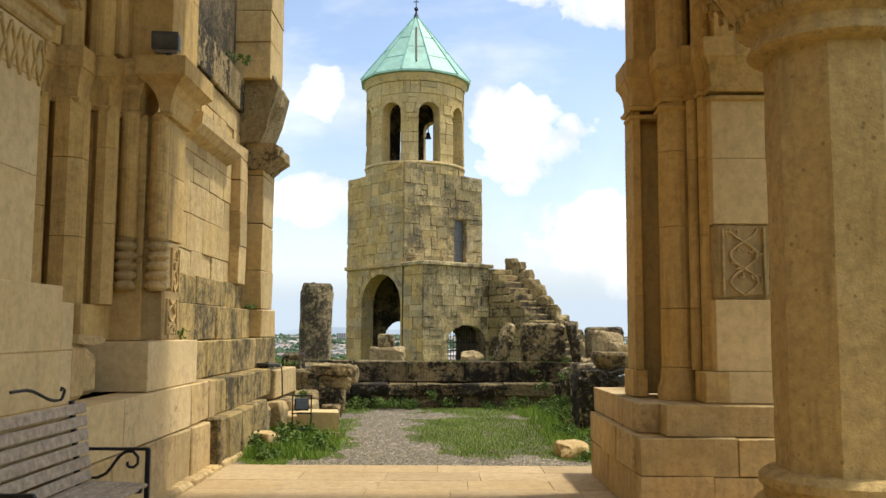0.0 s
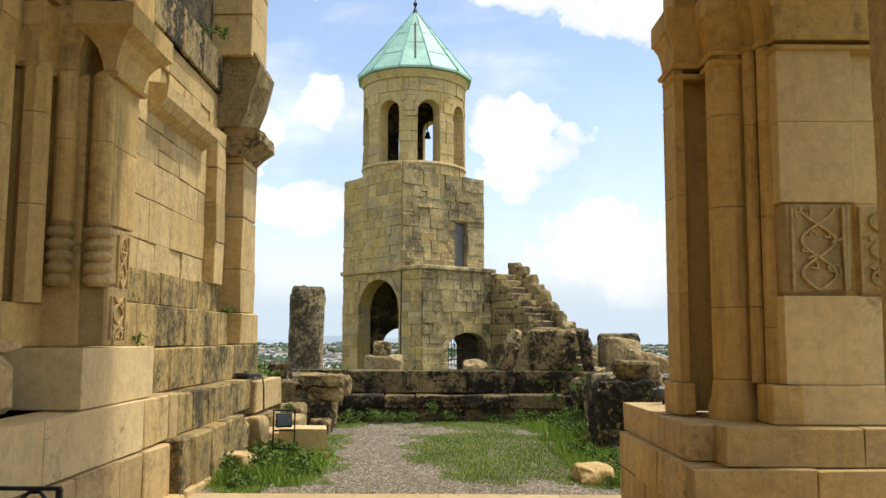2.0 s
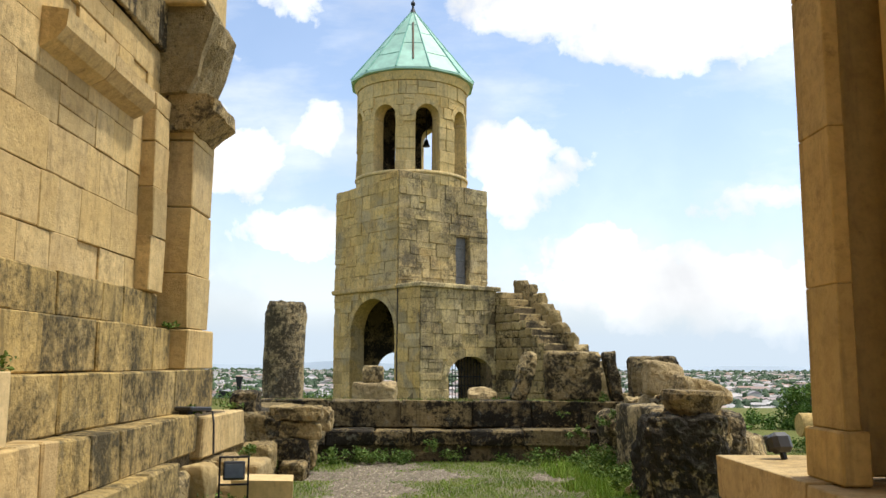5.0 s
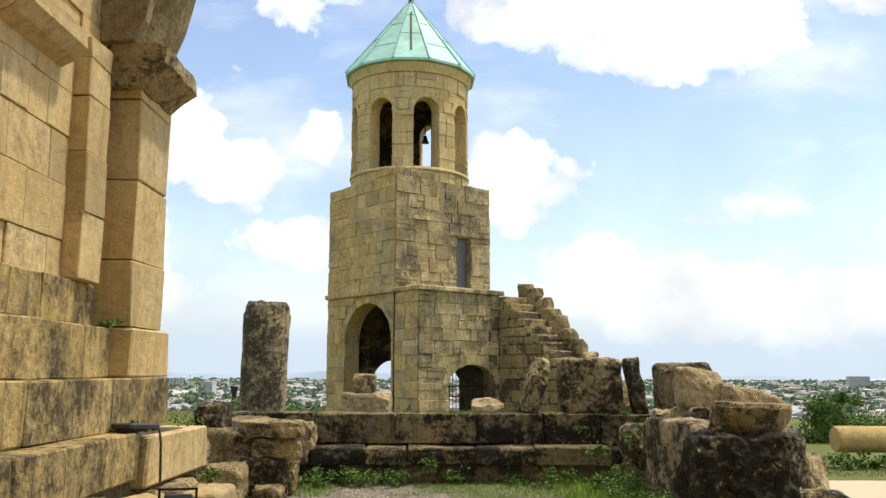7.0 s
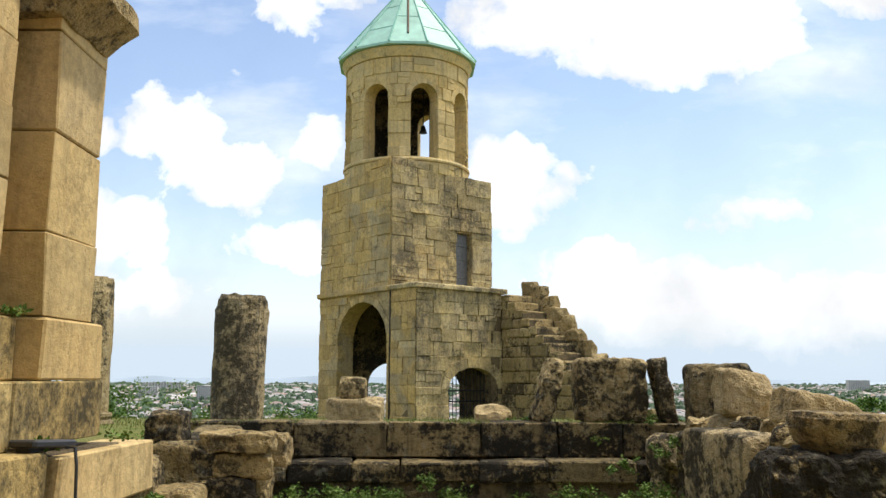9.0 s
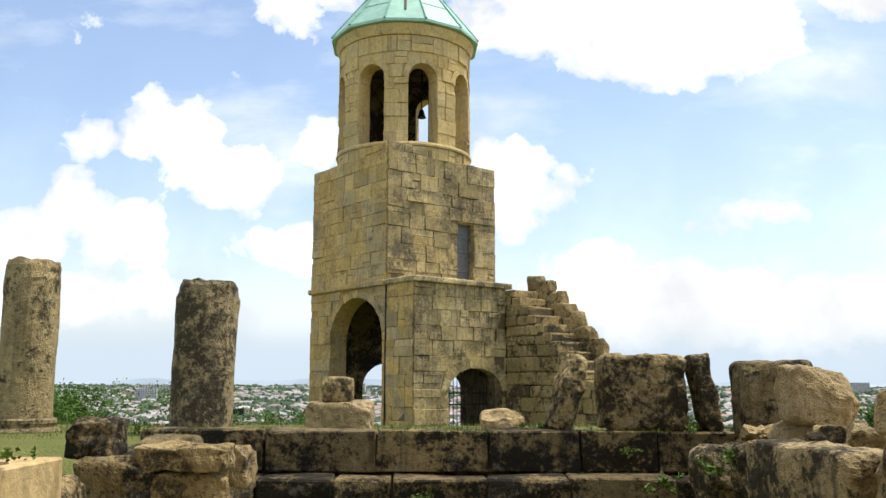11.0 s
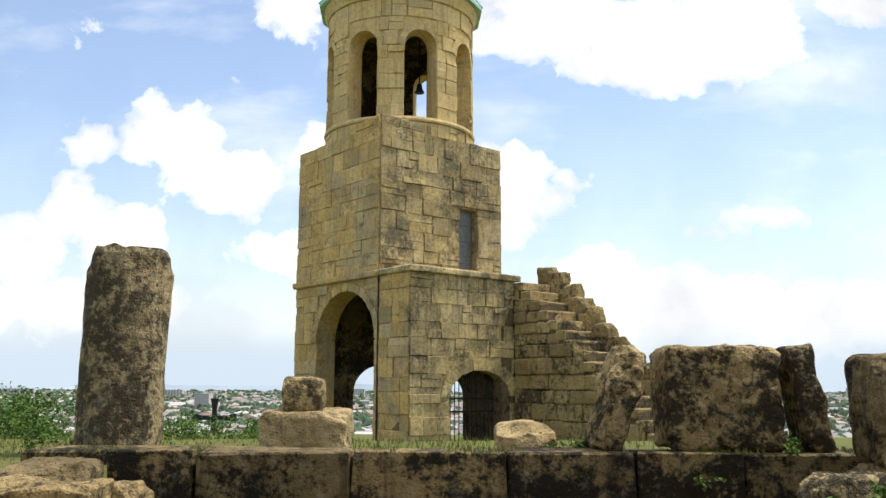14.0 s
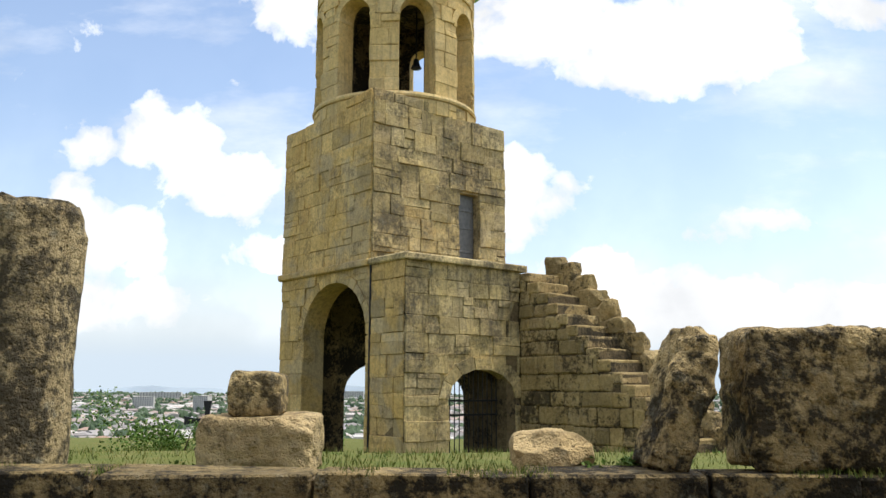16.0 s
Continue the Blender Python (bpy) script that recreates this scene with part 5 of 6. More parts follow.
for y in (0.0, BL):
    part("arm", block_mesh("arm", 0.45, 0.035, 0.02, M_IRON, 0.004, 0), None, BENCH, m=pose(0.255, y, 0.70))
    part("front_leg", block_mesh("front_leg", 0.032, 0.032, 0.70, M_IRON, 0.004, 0), None, BENCH, m=pose(0.47, y, 0.35))
    bm = bmesh.new()
    pts = [(0.05, y, 0.50), (0.12, y, 0.50), (0.18, y, 0.53), (0.22, y, 0.58), (0.26, y, 0.64), (0.31, y, 0.68)]
    pts += [(0.345 + (0.075 - 0.01 * i) * math.sin(0.3 + i * 0.75), y, 0.61 + (0.075 - 0.01 * i) * math.cos(0.3 + i * 0.75)) for i in range(7)]
    curl(bm, pts)
    part("scroll", bm, M_IRON, BENCH)
bm = bmesh.new()
curl(bm, [(-0.05, BL - 0.30 - 0.05 * i, 1.06 + 0.10 * (1 - math.cos(min(math.pi, i * 0.32))) / 2) for i in range(14)])
part("crest", bm, M_IRON, BENCH, "black iron crest scroll")
bm = bmesh.new()
curl(bm, [(-0.05, BL - 0.30 + 0.02 * i + 0.04, 1.06 + 0.012 * i * i * 0.6) for i in range(4)] + [(-0.05, BL - 0.22, 1.13), (-0.05, BL - 0.25, 1.14), (-0.05, BL - 0.26, 1.12)], 0.01)
part("crest", bm, M_IRON, BENCH, "black iron crest scroll")

# ---------------------------------------------------------------- lamps
def floodlight(name, label, m, w=0.3, h=0.24, d=0.12):
    f = thing(name, label, "floodlight", m)
    bm = bmesh.new()
    add_box(bm, w, d, h, None, 0.035)
    part("housing", bm, M_DARKPL if "dark" in label else M_GREYL, f)
    part("frame", block_mesh("frame", w * 0.92, 0.02, h * 0.86, M_DARKPL, 0.01, 0), None, f, m=pose(0, -d / 2 - 0.006, 0.01))
    part("pane", block_mesh("pane", w * 0.8, 0.012, h * 0.66, M_PANE, 0.004, 0), None, f, m=pose(0, -d / 2 - 0.014, 0.01))
    return f


M_GREYL = plain("grey_lamp_paint", (0.30, 0.29, 0.26), 0.5)
fl = floodlight("floodlight", "grey floodlight mounted on the pilaster impost", pose(-2.66, 8.02, 4.27, 8, 0, 8), 0.27, 0.2)
part("mount", block_mesh("mount", 0.05, 0.05, 0.1, M_IRON, 0.005, 0), None, fl, m=pose(0.02, 0.05, -0.1))
gl = thing("ground_floodlight", "black framed floodlight standing in the grass", "floodlight", pose(-1.98, 12.3, 0, 0, 0, 12))
for x in (-0.13, 0.13):
    part("leg", block_mesh("leg", 0.018, 0.018, 0.7, M_IRON, 0.003, 0), None, gl, m=pose(x, 0, 0.27, 0, 0, 0))
for z in (0.14, 0.36, 0.61):
    part("bar", block_mesh("bar", 0.28, 0.018, 0.018, M_IRON, 0.003, 0), None, gl, m=pose(0, 0, z))
part("housing", block_mesh("housing", 0.2, 0.08, 0.17, M_DARKPL, 0.01, 0), None, gl, m=pose(0, 0.06, 0.48, -12))
part("pane", block_mesh("pane", 0.17, 0.01, 0.13, M_PANE, 0.003, 0), None, gl, m=pose(0, 0.012, 0.48, -12))
ll = thing("ledge_floodlight", "flat dark floodlight lying on the stone ledge", "floodlight", pose(-2.68, 13.35, 0.945, 0, 0, 75))
bm = bmesh.new()
add_box(bm, 0.42, 0.22, 0.05, pose(0, 0, 0.05, 0, 3, 0), 0.02)
part("housing", bm, M_DARKPL, ll)
part("foot", block_mesh("foot", 0.1, 0.12, 0.07, M_IRON, 0.01, 0), None, ll, m=pose(-0.14, 0, 0.03))
bm = bmesh.new()
curl(bm, [(0.1, -0.1, 0.02), (0.1, -0.17, 0.02), (0.1, -0.19, -0.1), (0.1, -0.2, -0.42)], 0.012)
part("cable", bm, M_DARKPL, ll)
fl2 = floodlight("floodlight", "small dark floodlight on the pier plinth", pose(1.98, 9.35, 1.02, 20, 0, 200), 0.14, 0.12, 0.08)
part("mount", block_mesh("mount", 0.03, 0.03, 0.06, M_IRON, 0.004, 0), None, fl2, m=pose(0, 0, -0.07))

# ---------------------------------------------------------------- paving slabs
r = random.Random(200)
y = 10.02
while y > 3.2:
    d = 0.5
    x = -2.55 + r.uniform(-0.3, 0)
    while x < 3.6:
        w = r.uniform(0.8, 1.3)
        part("paving_slab", block_mesh("paving_slab", w - 0.003, d - 0.003, 0.05, M_PAVE, 0.004, 0.001, r), None, FLOOR, m=pose(x + w / 2, y - d / 2, -0.022 + r.uniform(-0.0015, 0.0015)))
        x += w
    y -= d

# ---------------------------------------------------------------- relief carving on pier and jamb
def strip(bm, pts, w, d):
    """A raised band along points in the plane x, z of a panel."""
    for p, q in zip(pts, pts[1:]):
        p, q = Vector((p[0], 0, p[1])), Vector((q[0], 0, q[1]))
        v = q - p
        if v.length < 1e-4:
            continue
        add_box(bm, v.length + w * 0.5, d, w, Matrix.Translation((p + q) / 2) @ pose(0, 0, 0, 0, -math.degrees(math.atan2(v.z, v.x)), 0), w * 0.25)


def knot(bm, w, h, n, ph=0.0):
    for s in (1, -1):
        strip(bm, [(s * w * 0.33 * math.sin(ph + n * math.pi * i / 24), -h / 2 + h * i / 24) for i in range(25)], 0.018, 0.025)
    for x in (-w / 2, w / 2):
        strip(bm, [(x, -h / 2), (x, h / 2)], 0.02, 0.03)
    r = random.Random(int(h * 1000))
    for i in range(14):
        a, z, x = r.uniform(0, 6.3), r.uniform(-h / 2, h / 2), r.uniform(-w * 0.42, w * 0.42)
        strip(bm, [(x, z), (x + 0.04 * math.cos(a), z + 0.04 * math.sin(a)), (x + 0.05 * math.cos(a + 0.9), z + 0.05 * math.sin(a + 0.9))], 0.014, 0.02)


bm = bmesh.new()
knot(bm, 0.36, 0.58, 2.5)
part("relief", bm, M_WARM, PIER, "interlaced knot carving", pose(2.62, 7.46, 2.15))
bm = bmesh.new()
add_box(bm, 0.48, 0.3, 0.66, pose(3.15, 7.66, 2.15), 0.02, 0.01)
part("carved_panel", bm, M_WARM, PIER, "second carved relief panel")
bm = bmesh.new()
knot(bm, 0.42, 0.6, 3.0)
part("relief", bm, M_WARM, PIER, "chevron carving", pose(3.15, 7.505, 2.15))
bm = bmesh.new()
knot(bm, 0.22, 0.42, 2.0)
part("relief", bm, M_WARM, JAMB, "leaf carving", pose(-2.652, 8.5, 2.12, 0, 0, 90))
bm = bmesh.new()
knot(bm, 0.3, 0.34, 2.0, 1.0)
part("relief", bm, M_WARM, JAMB, "worn leaf carving", pose(-2.65, 8.43, 1.66, 0, 0, 90))
for x, y in ((-2.72, 8.17), (-3.0, 8.1)):
    bm = bmesh.new()
    add_lathe(bm, [(0.07 + 0.04 * abs(math.sin(i * math.pi / 6)), 1.9 + i * 0.0155) for i in range(33)], 16, (x, y))
    part("twisted_base", bm, M_WARM, JAMB, "beaded colonnette base")
# carved capital of the nearer pier
bm = bmesh.new()
for z, e in ((3.62, 0.0), (3.68, 0.04), (3.76, 0.06), (3.86, 0.12), (4.0, 0.2), (4.2, 0.26)):
    add_box(bm, 1.3, 1.1 + e, 0.1 if e < 0.1 else 0.2, pose(-3.55 + e, 5.55, z), 0.02)
part("capital", bm, M_WARM, JAMB, "lattice-carved capital of the nearer pier")
bm = bmesh.new()
for i in range(-5, 6):
    for s in (1, -1):
        strip(bm, [(i * 0.1 - 0.07 * s, -0.09), (i * 0.1 + 0.07 * s, 0.09)], 0.02, 0.025)
part("lattice", bm, M_WARM, JAMB, "", pose(-2.68, 5.6, 3.98, 0, 0, 90))
bm = bmesh.new()
for i in range(-3, 4):
    strip(bm, [(i * 0.14, -0.16), (i * 0.14 + 0.07, 0.0), (i * 0.14, 0.16), (i * 0.14 - 0.07, 0.0), (i * 0.14, -0.16)], 0.02, 0.03)
part("lozenge_carving", bm, M_PIER, JAMB, "worn lozenge carving", pose(-2.875, 5.55, 3.42, 0, 0, 90))
# acanthus-like leaves and a cable moulding on the column's capital
bm = bmesh.new()
for i in range(40):
    a = 2 * math.pi * i / 40
    add_box(bm, 0.03, 0.05, 0.07, pose(0.585 * math.cos(a), 0.585 * math.sin(a), 3.63, 0, 20, math.degrees(a)), 0.01)
part("cable_moulding", bm, M_COL, COLUMN)
bm = bmesh.new()
r = random.Random(5)
for i in range(46):
    a = 2 * math.pi * i / 46 + r.uniform(-0.05, 0.05)
    z = r.choice((3.82, 4.0, 4.18))
    q = 0.7 + (z - 3.8) * 0.45
    p = Vector((q * math.cos(a), q * math.sin(a), z))
    curl(bm, [p, p + Vector((0.05 * math.cos(a), 0.05 * math.sin(a), 0.08)), p + Vector((0.09 * math.cos(a + 0.1), 0.09 * math.sin(a + 0.1), 0.05)), p + Vector((0.08 * math.cos(a + 0.16), 0.08 * math.sin(a + 0.16), 0.0))], 0.02)
part("leaf_carving", bm, M_COL, COLUMN)

# ---------------------------------------------------------------- grass, weeds, gravel
def gravel(x, y):
    """Positive where the forecourt is bare gravel."""
    n = noise.noise(Vector((x * 1.3, y * 1.3, 4.0))) * 0.45 + noise.noise(Vector((x * 4, y * 4, 9.0))) * 0.2
    c = -0.45 - 0.55 * min(1.0, max(0.0, (y - 10.3) / 3.0))
    hw = 0.72 - 0.3 * min(1.0, max(0.0, (y - 10.5) / 3.0))
    a = hw - abs(x - c)
    b = 0.3 - abs(y - 10.25) + (0.15 if -1.8 < x < 1.2 else -0.1)
    d = 0.55 - abs(y - 16.6) - max(0.0, x + 0.1) * 0.7 if x < 0.6 else -0.3
    e = 0.35 - math.hypot(x - 1.5, (y - 16.3) * 0.8)
    return max(a, b, d, e) + n * 0.8


def blades(name, label, spots, mat, hmin, hmax, wid, seed):
    r = random.Random(seed)
    vs, fs = [], []
    for x, y, z, k in spots:
        a, h = r.uniform(0, 6.283), r.uniform(hmin, hmax) * k
        b, l = r.uniform(0, 6.283), r.uniform(0.1, 0.8) * h
        ca, sa = math.cos(a) * wid, math.sin(a) * wid
        i = len(vs)
        vs += [(x - ca, y - sa, z - 0.01), (x + ca, y + sa, z - 0.01), (x + l * math.cos(b), y + l * math.sin(b), z + h)]
        fs.append((i, i + 1, i + 2))
    ob = part(name, mesh_of(name, vs, fs, mat), None)
    return tagged(ob, label, "grass", kind="stuff")


def leaf_mat(name, a, b, c):
    m, nt, bsdf = material(name)
    rnd = nt.nodes.new("ShaderNodeNewGeometry").outputs["Random Per Island"]
    col = ramp(nt, rnd, [(0.0, a), (0.55, b), (1.0, c)])
    patch = ramp(nt, noise_tex(nt, where(nt), 1.1, 4), [(0.35, (0.75, 0.8, 0.7)), (0.7, (1.15, 1.1, 1.0))])
    nt.links.new(mix(nt, 1.0, col, patch, "MULTIPLY"), bsdf.inputs["Base Color"])
    bsdf.inputs["Roughness"].default_value = 0.6
    bsdf.inputs["Specular IOR Level"].default_value = 0.2
    return m


M_BLADE = leaf_mat("lawn_blades", (0.13, 0.25, 0.03), (0.23, 0.38, 0.05), (0.38, 0.42, 0.11))
M_WEED = leaf_mat("weed_leaves", (0.05, 0.10, 0.018), (0.11, 0.185, 0.032), (0.20, 0.26, 0.07))
M_BUSH = leaf_mat("bush_leaves", (0.05, 0.11, 0.02), (0.11, 0.20, 0.035), (0.20, 0.29, 0.07))
M_DRY = leaf_mat("bank_grass", (0.07, 0.115, 0.02), (0.15, 0.18, 0.04), (0.27, 0.25, 0.09))
r = random.Random(300)
spots = []
while len(spots) < 75000:
    x, y = r.uniform(-2.55, 2.6), 10.1 + 8.4 * r.random() ** 1.3
    g = gravel(x, y)
    if g > 0.0 and r.random() > 0.03:
        continue
    k = 1.0 if g < -0.25 else 0.65
    if x < -1.35 and y < 13 or x > 1.7:
        k *= 1.7
    spots.append((x, y, ground_z(x, y), k))
blades("lawn", "patchy green grass growing through the gravel", spots, M_BLADE, 0.018, 0.05, 0.005, 1)
spots = []
while len(spots) < 16000:
    side = r.random() < 0.45
    x, y = (r.uniform(-2.4, -1.45), r.uniform(10.5, 13.0)) if side else (r.uniform(1.5, 2.45), r.uniform(10.6, 18.0))
    if noise.noise(Vector((x * 2.2, y * 2.2, 7.0))) + (0.35 if abs(x) > 1.8 else -0.05) > 0.1:
        spots.append((x, y, ground_z(x, y), 1.0))
blades("tall_grass", "longer grass growing at the foot of the walls and rocks", spots, M_BLADE, 0.06, 0.2, 0.006, 5)
spots = []
while len(spots) < 26000:
    x, y = r.uniform(-9, 9), r.uniform(18.9, 27)
    if x > 3.8 and y < 21.4 or abs(x) < 3.4 and y < 19.35 and r.random() > 0.12:
        continue
    spots.append((x, y, ground_z(x, y), 1.0 + 0.9 * max(0, noise.noise(Vector((x, y, 1)))) ))
blades("bank_grass", "yellow-green grass on the bank behind the wall", spots, M_DRY, 0.015, 0.07, 0.006, 2)
spots = [(r.uniform(-3.3, 3.3), r.uniform(18.86, 19.3), 0.855, 1.0) for _ in range(3600)]
blades("coping_grass", "thin grass and moss on the wall coping", [s for s in spots if noise.noise(Vector((s[0] * 1.6, 0, 3))) > 0.02], M_DRY, 0.015, 0.05, 0.004, 3)
vs, fs = [], []
for _ in range(7000):
    x, y = r.uniform(-2.5, 2.5), 10.08 + 8 * r.random() ** 1.5
    if gravel(x, y) < -0.1:
        continue
    s = r.uniform(0.008, 0.022)
    z = ground_z(x, y)
    i = len(vs)
    vs += [(x + s * r.uniform(.6, 1.2), y, z), (x, y + s * r.uniform(.6, 1.2), z), (x - s * r.uniform(.6, 1.2), y, z), (x, y - s * r.uniform(.6, 1.2), z), (x + s * 0.2, y, z + s * r.uniform(.5, 1.0))]
    fs += [(i, i + 1, i + 4), (i + 1, i + 2, i + 4), (i + 2, i + 3, i + 4), (i + 3, i, i + 4)]
M_PEB2 = leaf_mat("gravel_chips", (0.16, 0.13, 0.10), (0.34, 0.29, 0.22), (0.52, 0.46, 0.37))
tagged(part("gravel", mesh_of("gravel", vs, fs, M_PEB2), None), "grey-brown gravel chips on the forecourt", "gravel", kind="stuff")


def leaves_mesh(name, n, size, spread, height, seed, mat, clumps=1, leaf=1.5):
    """Loose leaves with a bend, thrown over clumps; uneven outline with gaps."""
    r = random.Random(seed)
    cs = [(Vector((r.gauss(0, spread * 0.5), r.gauss(0, spread * 0.5), height * r.uniform(0.15, 0.85))), r.uniform(0.5, 1.0)) for _ in range(clumps)]
    vs, fs = [], []
    for _ in range(n):
        c, k = r.choice(cs)
        p = Vector((r.gauss(0, 1), r.gauss(0, 1), r.gauss(0, 1)))
        p = c + p.normalized() * (r.random() ** 0.5) * k * (spread if clumps == 1 else spread * 0.42)
        p.z = abs(p.z) if clumps == 1 else max(0.02, p.z)
        d = Vector((r.gauss(0, 1), r.gauss(0, 1), r.gauss(0.3, 0.6))).normalized()
        e = d.cross(Vector((r.gauss(0, 1), r.gauss(0, 1), r.gauss(0, 1)))).normalized()
        s = size * r.uniform(0.6, 1.4)
        i = len(vs)
        q = d.cross(e) * s * 0.25
        vs += [p, p + d * s * leaf * 0.5 + e * s * 0.5 + q, p + d * s * leaf, p + d * s * leaf * 0.5 - e * s * 0.5 + q]
        fs += [(i, i + 1, i + 2), (i, i + 2, i + 3)]
    return mesh_of(name, vs, fs, mat)


def weed(x, y, z, w, h, seed, n=130, size=0.035):
    ob = part("weed", leaves_mesh("weed", n, size, w, h, seed, M_WEED, 7), None, None, "", pose(x, y, z))
    return tagged(ob, "small leafy green weed among the stones", "weed", "weeds", "stuff")


WEEDS = [(-2.2, 11.6, -0.05, 0.3, 0.28), (-2.0, 12.05, -0.06, 0.25, 0.2), (-2.3, 10.9, -0.05, 0.25, 0.22), (-1.7, 12.5, -0.07, 0.2, 0.14), (-1.9, 17.9, -0.12, 0.3, 0.3), (-1.3, 18.2, -0.12, 0.3, 0.2), (-0.7, 18.3, -0.12, 0.28, 0.16), (0.1, 18.3, -0.12, 0.25, 0.22), (-0.2, 18.3, 0.0, 0.2, 0.3),
         (1.0, 18.2, -0.12, 0.25, 0.14), (1.7, 18.1, -0.12, 0.3, 0.24), (2.3, 17.6, -0.12, 0.3, 0.4), (2.3, 16.8, -0.12, 0.35, 0.5), (2.35, 15.7, -0.12, 0.35, 0.4), (2.2, 14.9, -0.1, 0.3, 0.35), (2.35, 13.9, -0.1, 0.3, 0.3), (2.0, 12.7, -0.1, 0.25, 0.15), (2.1, 17.9, 0.3, 0.18, 0.3), (2.9, 16.1, 0.6, 0.3, 0.2), (3.3, 17.2, 0.75, 0.25, 0.2), (1.75, 10.6, -0.05, 0.2, 0.16), (-2.25, 11.2, -0.05, 0.3, 0.26), (-1.9, 11.4, -0.05, 0.3, 0.2), (-2.1, 12.4, -0.06, 0.3, 0.3), (-1.75, 11.9, -0.05, 0.28, 0.18), (-1.6, 11.2, -0.05, 0.26, 0.12), (-2.15, 10.6, -0.05, 0.26, 0.14), (2.05, 11.2, -0.05, 0.3, 0.3), (2.1, 12.0, -0.06, 0.3, 0.28), (1.9, 12.9, -0.08, 0.3, 0.24), (2.0, 13.6, -0.1, 0.3, 0.34), (2.2, 15.2, -0.12, 0.3, 0.4), (2.15, 16.2, -0.12, 0.3, 0.46), (2.0, 17.2, -0.12, 0.32, 0.36), (1.5, 18.1, -0.12, 0.3, 0.22), (-1.6, 18.15, -0.12, 0.3, 0.26), (-1.0, 18.1, -0.12, 0.3, 0.2), (2.45, 17.3, 0.55, 0.2, 0.3),
         (-2.75, 20.0, 0.66, 0.25, 0.2), (-3.3, 19.8, 0.66, 0.3, 0.2), (-2.3, 19.7, 0.66, 0.2, 0.12), (-1.7, 20.1, 0.66, 0.2, 0.12), (-0.95, 20.1, 0.66, 0.2, 0.14), (1.1, 19.4, 0.8, 0.18, 0.1), (2.7, 19.0, 0.84, 0.2, 0.15), (-2.55, 14.4, 0.92, 0.14, 0.1), (-2.35, 14.6, 0.38, 0.16, 0.16), (-2.7, 13.4, 0.95, 0.08, 0.06), (2.0, 18.85, 0.5, 0.15, 0.2), (-2.35, 16.0, 0.0, 0.2, 0.2), (-3.05, 13.5, 1.85, 0.08, 0.06), (-3.1, 12.6, 5.52, 0.2, 0.16), (-3.0, 9.9, 1.42, 0.1, 0.1)]
for k, (x, y, z, w, h) in enumerate(WEEDS):
    weed(x, y, z, w, h, 400 + k, 420 if w > 0.25 else 180 if w > 0.15 else 60, 0.028)


def bush(x, y, z, w, h, seed, n=3800, name="bush"):
    t = thing(name, "leafy green bush on the hill slope", "bush", pose(x, y, z), "bushes on the slope")
    bm = bmesh.new()
    rr = random.Random(seed)
    for k in range(6):
        a = rr.uniform(0, 6.28)
        add_tube(bm, (0, 0, -0.3), (0.5 * w * math.cos(a), 0.5 * w * math.sin(a), h * rr.uniform(0.5, 0.9)), 0.04, 6, 0.01)
    part("stems", bm, M_BARK, t)
    tagged(part("foliage", leaves_mesh("foliage", n, 0.06, w, h, seed, M_BUSH, 20), None, t), kind="stuff")


for k, (x, y, w, h, top) in enumerate(((-9.8, 33, 1.4, 1.7, 1.2), (-11.5, 36, 2.0, 1.9, 1.0), (-7.2, 38, 1.5, 1.3, 0.35), (-5.4, 40, 1.5, 1.1, 0.15), (-3.9, 39, 1.2, 1.1, 0.2), (-14, 38, 2.2, 2.4, 1.2), (11.2, 31, 0.8, 1.9, 1.15), (12.4, 33, 0.9, 1.2, 0.2), (14.0, 34, 1.8, 1.4, 0.2), (16.4, 35, 1.8, 1.5, 0.2), (18.6, 35, 1.8, 1.5, 0.25), (9.6, 31, 0.9, 1.2, 0.1), (6.6, 33, 1.0, 1.2, 0.1), (5.2, 31, 0.8, 1.2, 0.3))):
    bush(x, y, top - h, w, h, 500 + k)
for k in range(5):
    ob = part("hedge_plant", leaves_mesh("hedge_plant", 500, 0.05, 0.45, 0.3, 540 + k, M_WEED, 8), None, None, "", pose(8.2 + k * 0.65, 23.4, -0.42))
    tagged(ob, "low dark green clipped plants before a fallen column", "plant", "low hedge", "stuff")

# memorial cross with flared arms, down the slope
CX, CY, CZ = -19.5, 88.0, -1.5
low = ground_z(CX, CY)
bm = bmesh.new()
for turn, length in ((0, 1.65), (90, 1.9), (-90, 1.9), (180, CZ - low + 0.1)):
    limb = [(0.18, 0.1), (0.2, length * 0.55), (0.36, length), (-0.36, length), (-0.2, length * 0.55), (-0.18, 0.1)]
    rings = [[bm.verts.new(pose(0, 0, CZ - low, 0, turn, 0) @ Vector((x, y, z))) for x, z in limb] for y in (-0.15, 0.15)]
    n = len(limb)
    bm.faces.new(rings[0])
    bm.faces.new(rings[1][::-1])
    for q in range(n):
        bm.faces.new((rings[0][q], rings[1][q], rings[1][(q + 1) % n], rings[0][(q + 1) % n]))
add_box(bm, 0.42, 0.32, 0.42, pose(0, 0, CZ - low), 0.02)
bmesh.ops.recalc_face_normals(bm, faces=bm.faces[:])
ruin("memorial_cross", "tall dark memorial cross with flared arms below the hill", "cross", bm, M_IRON, pose(CX, CY, low), False)

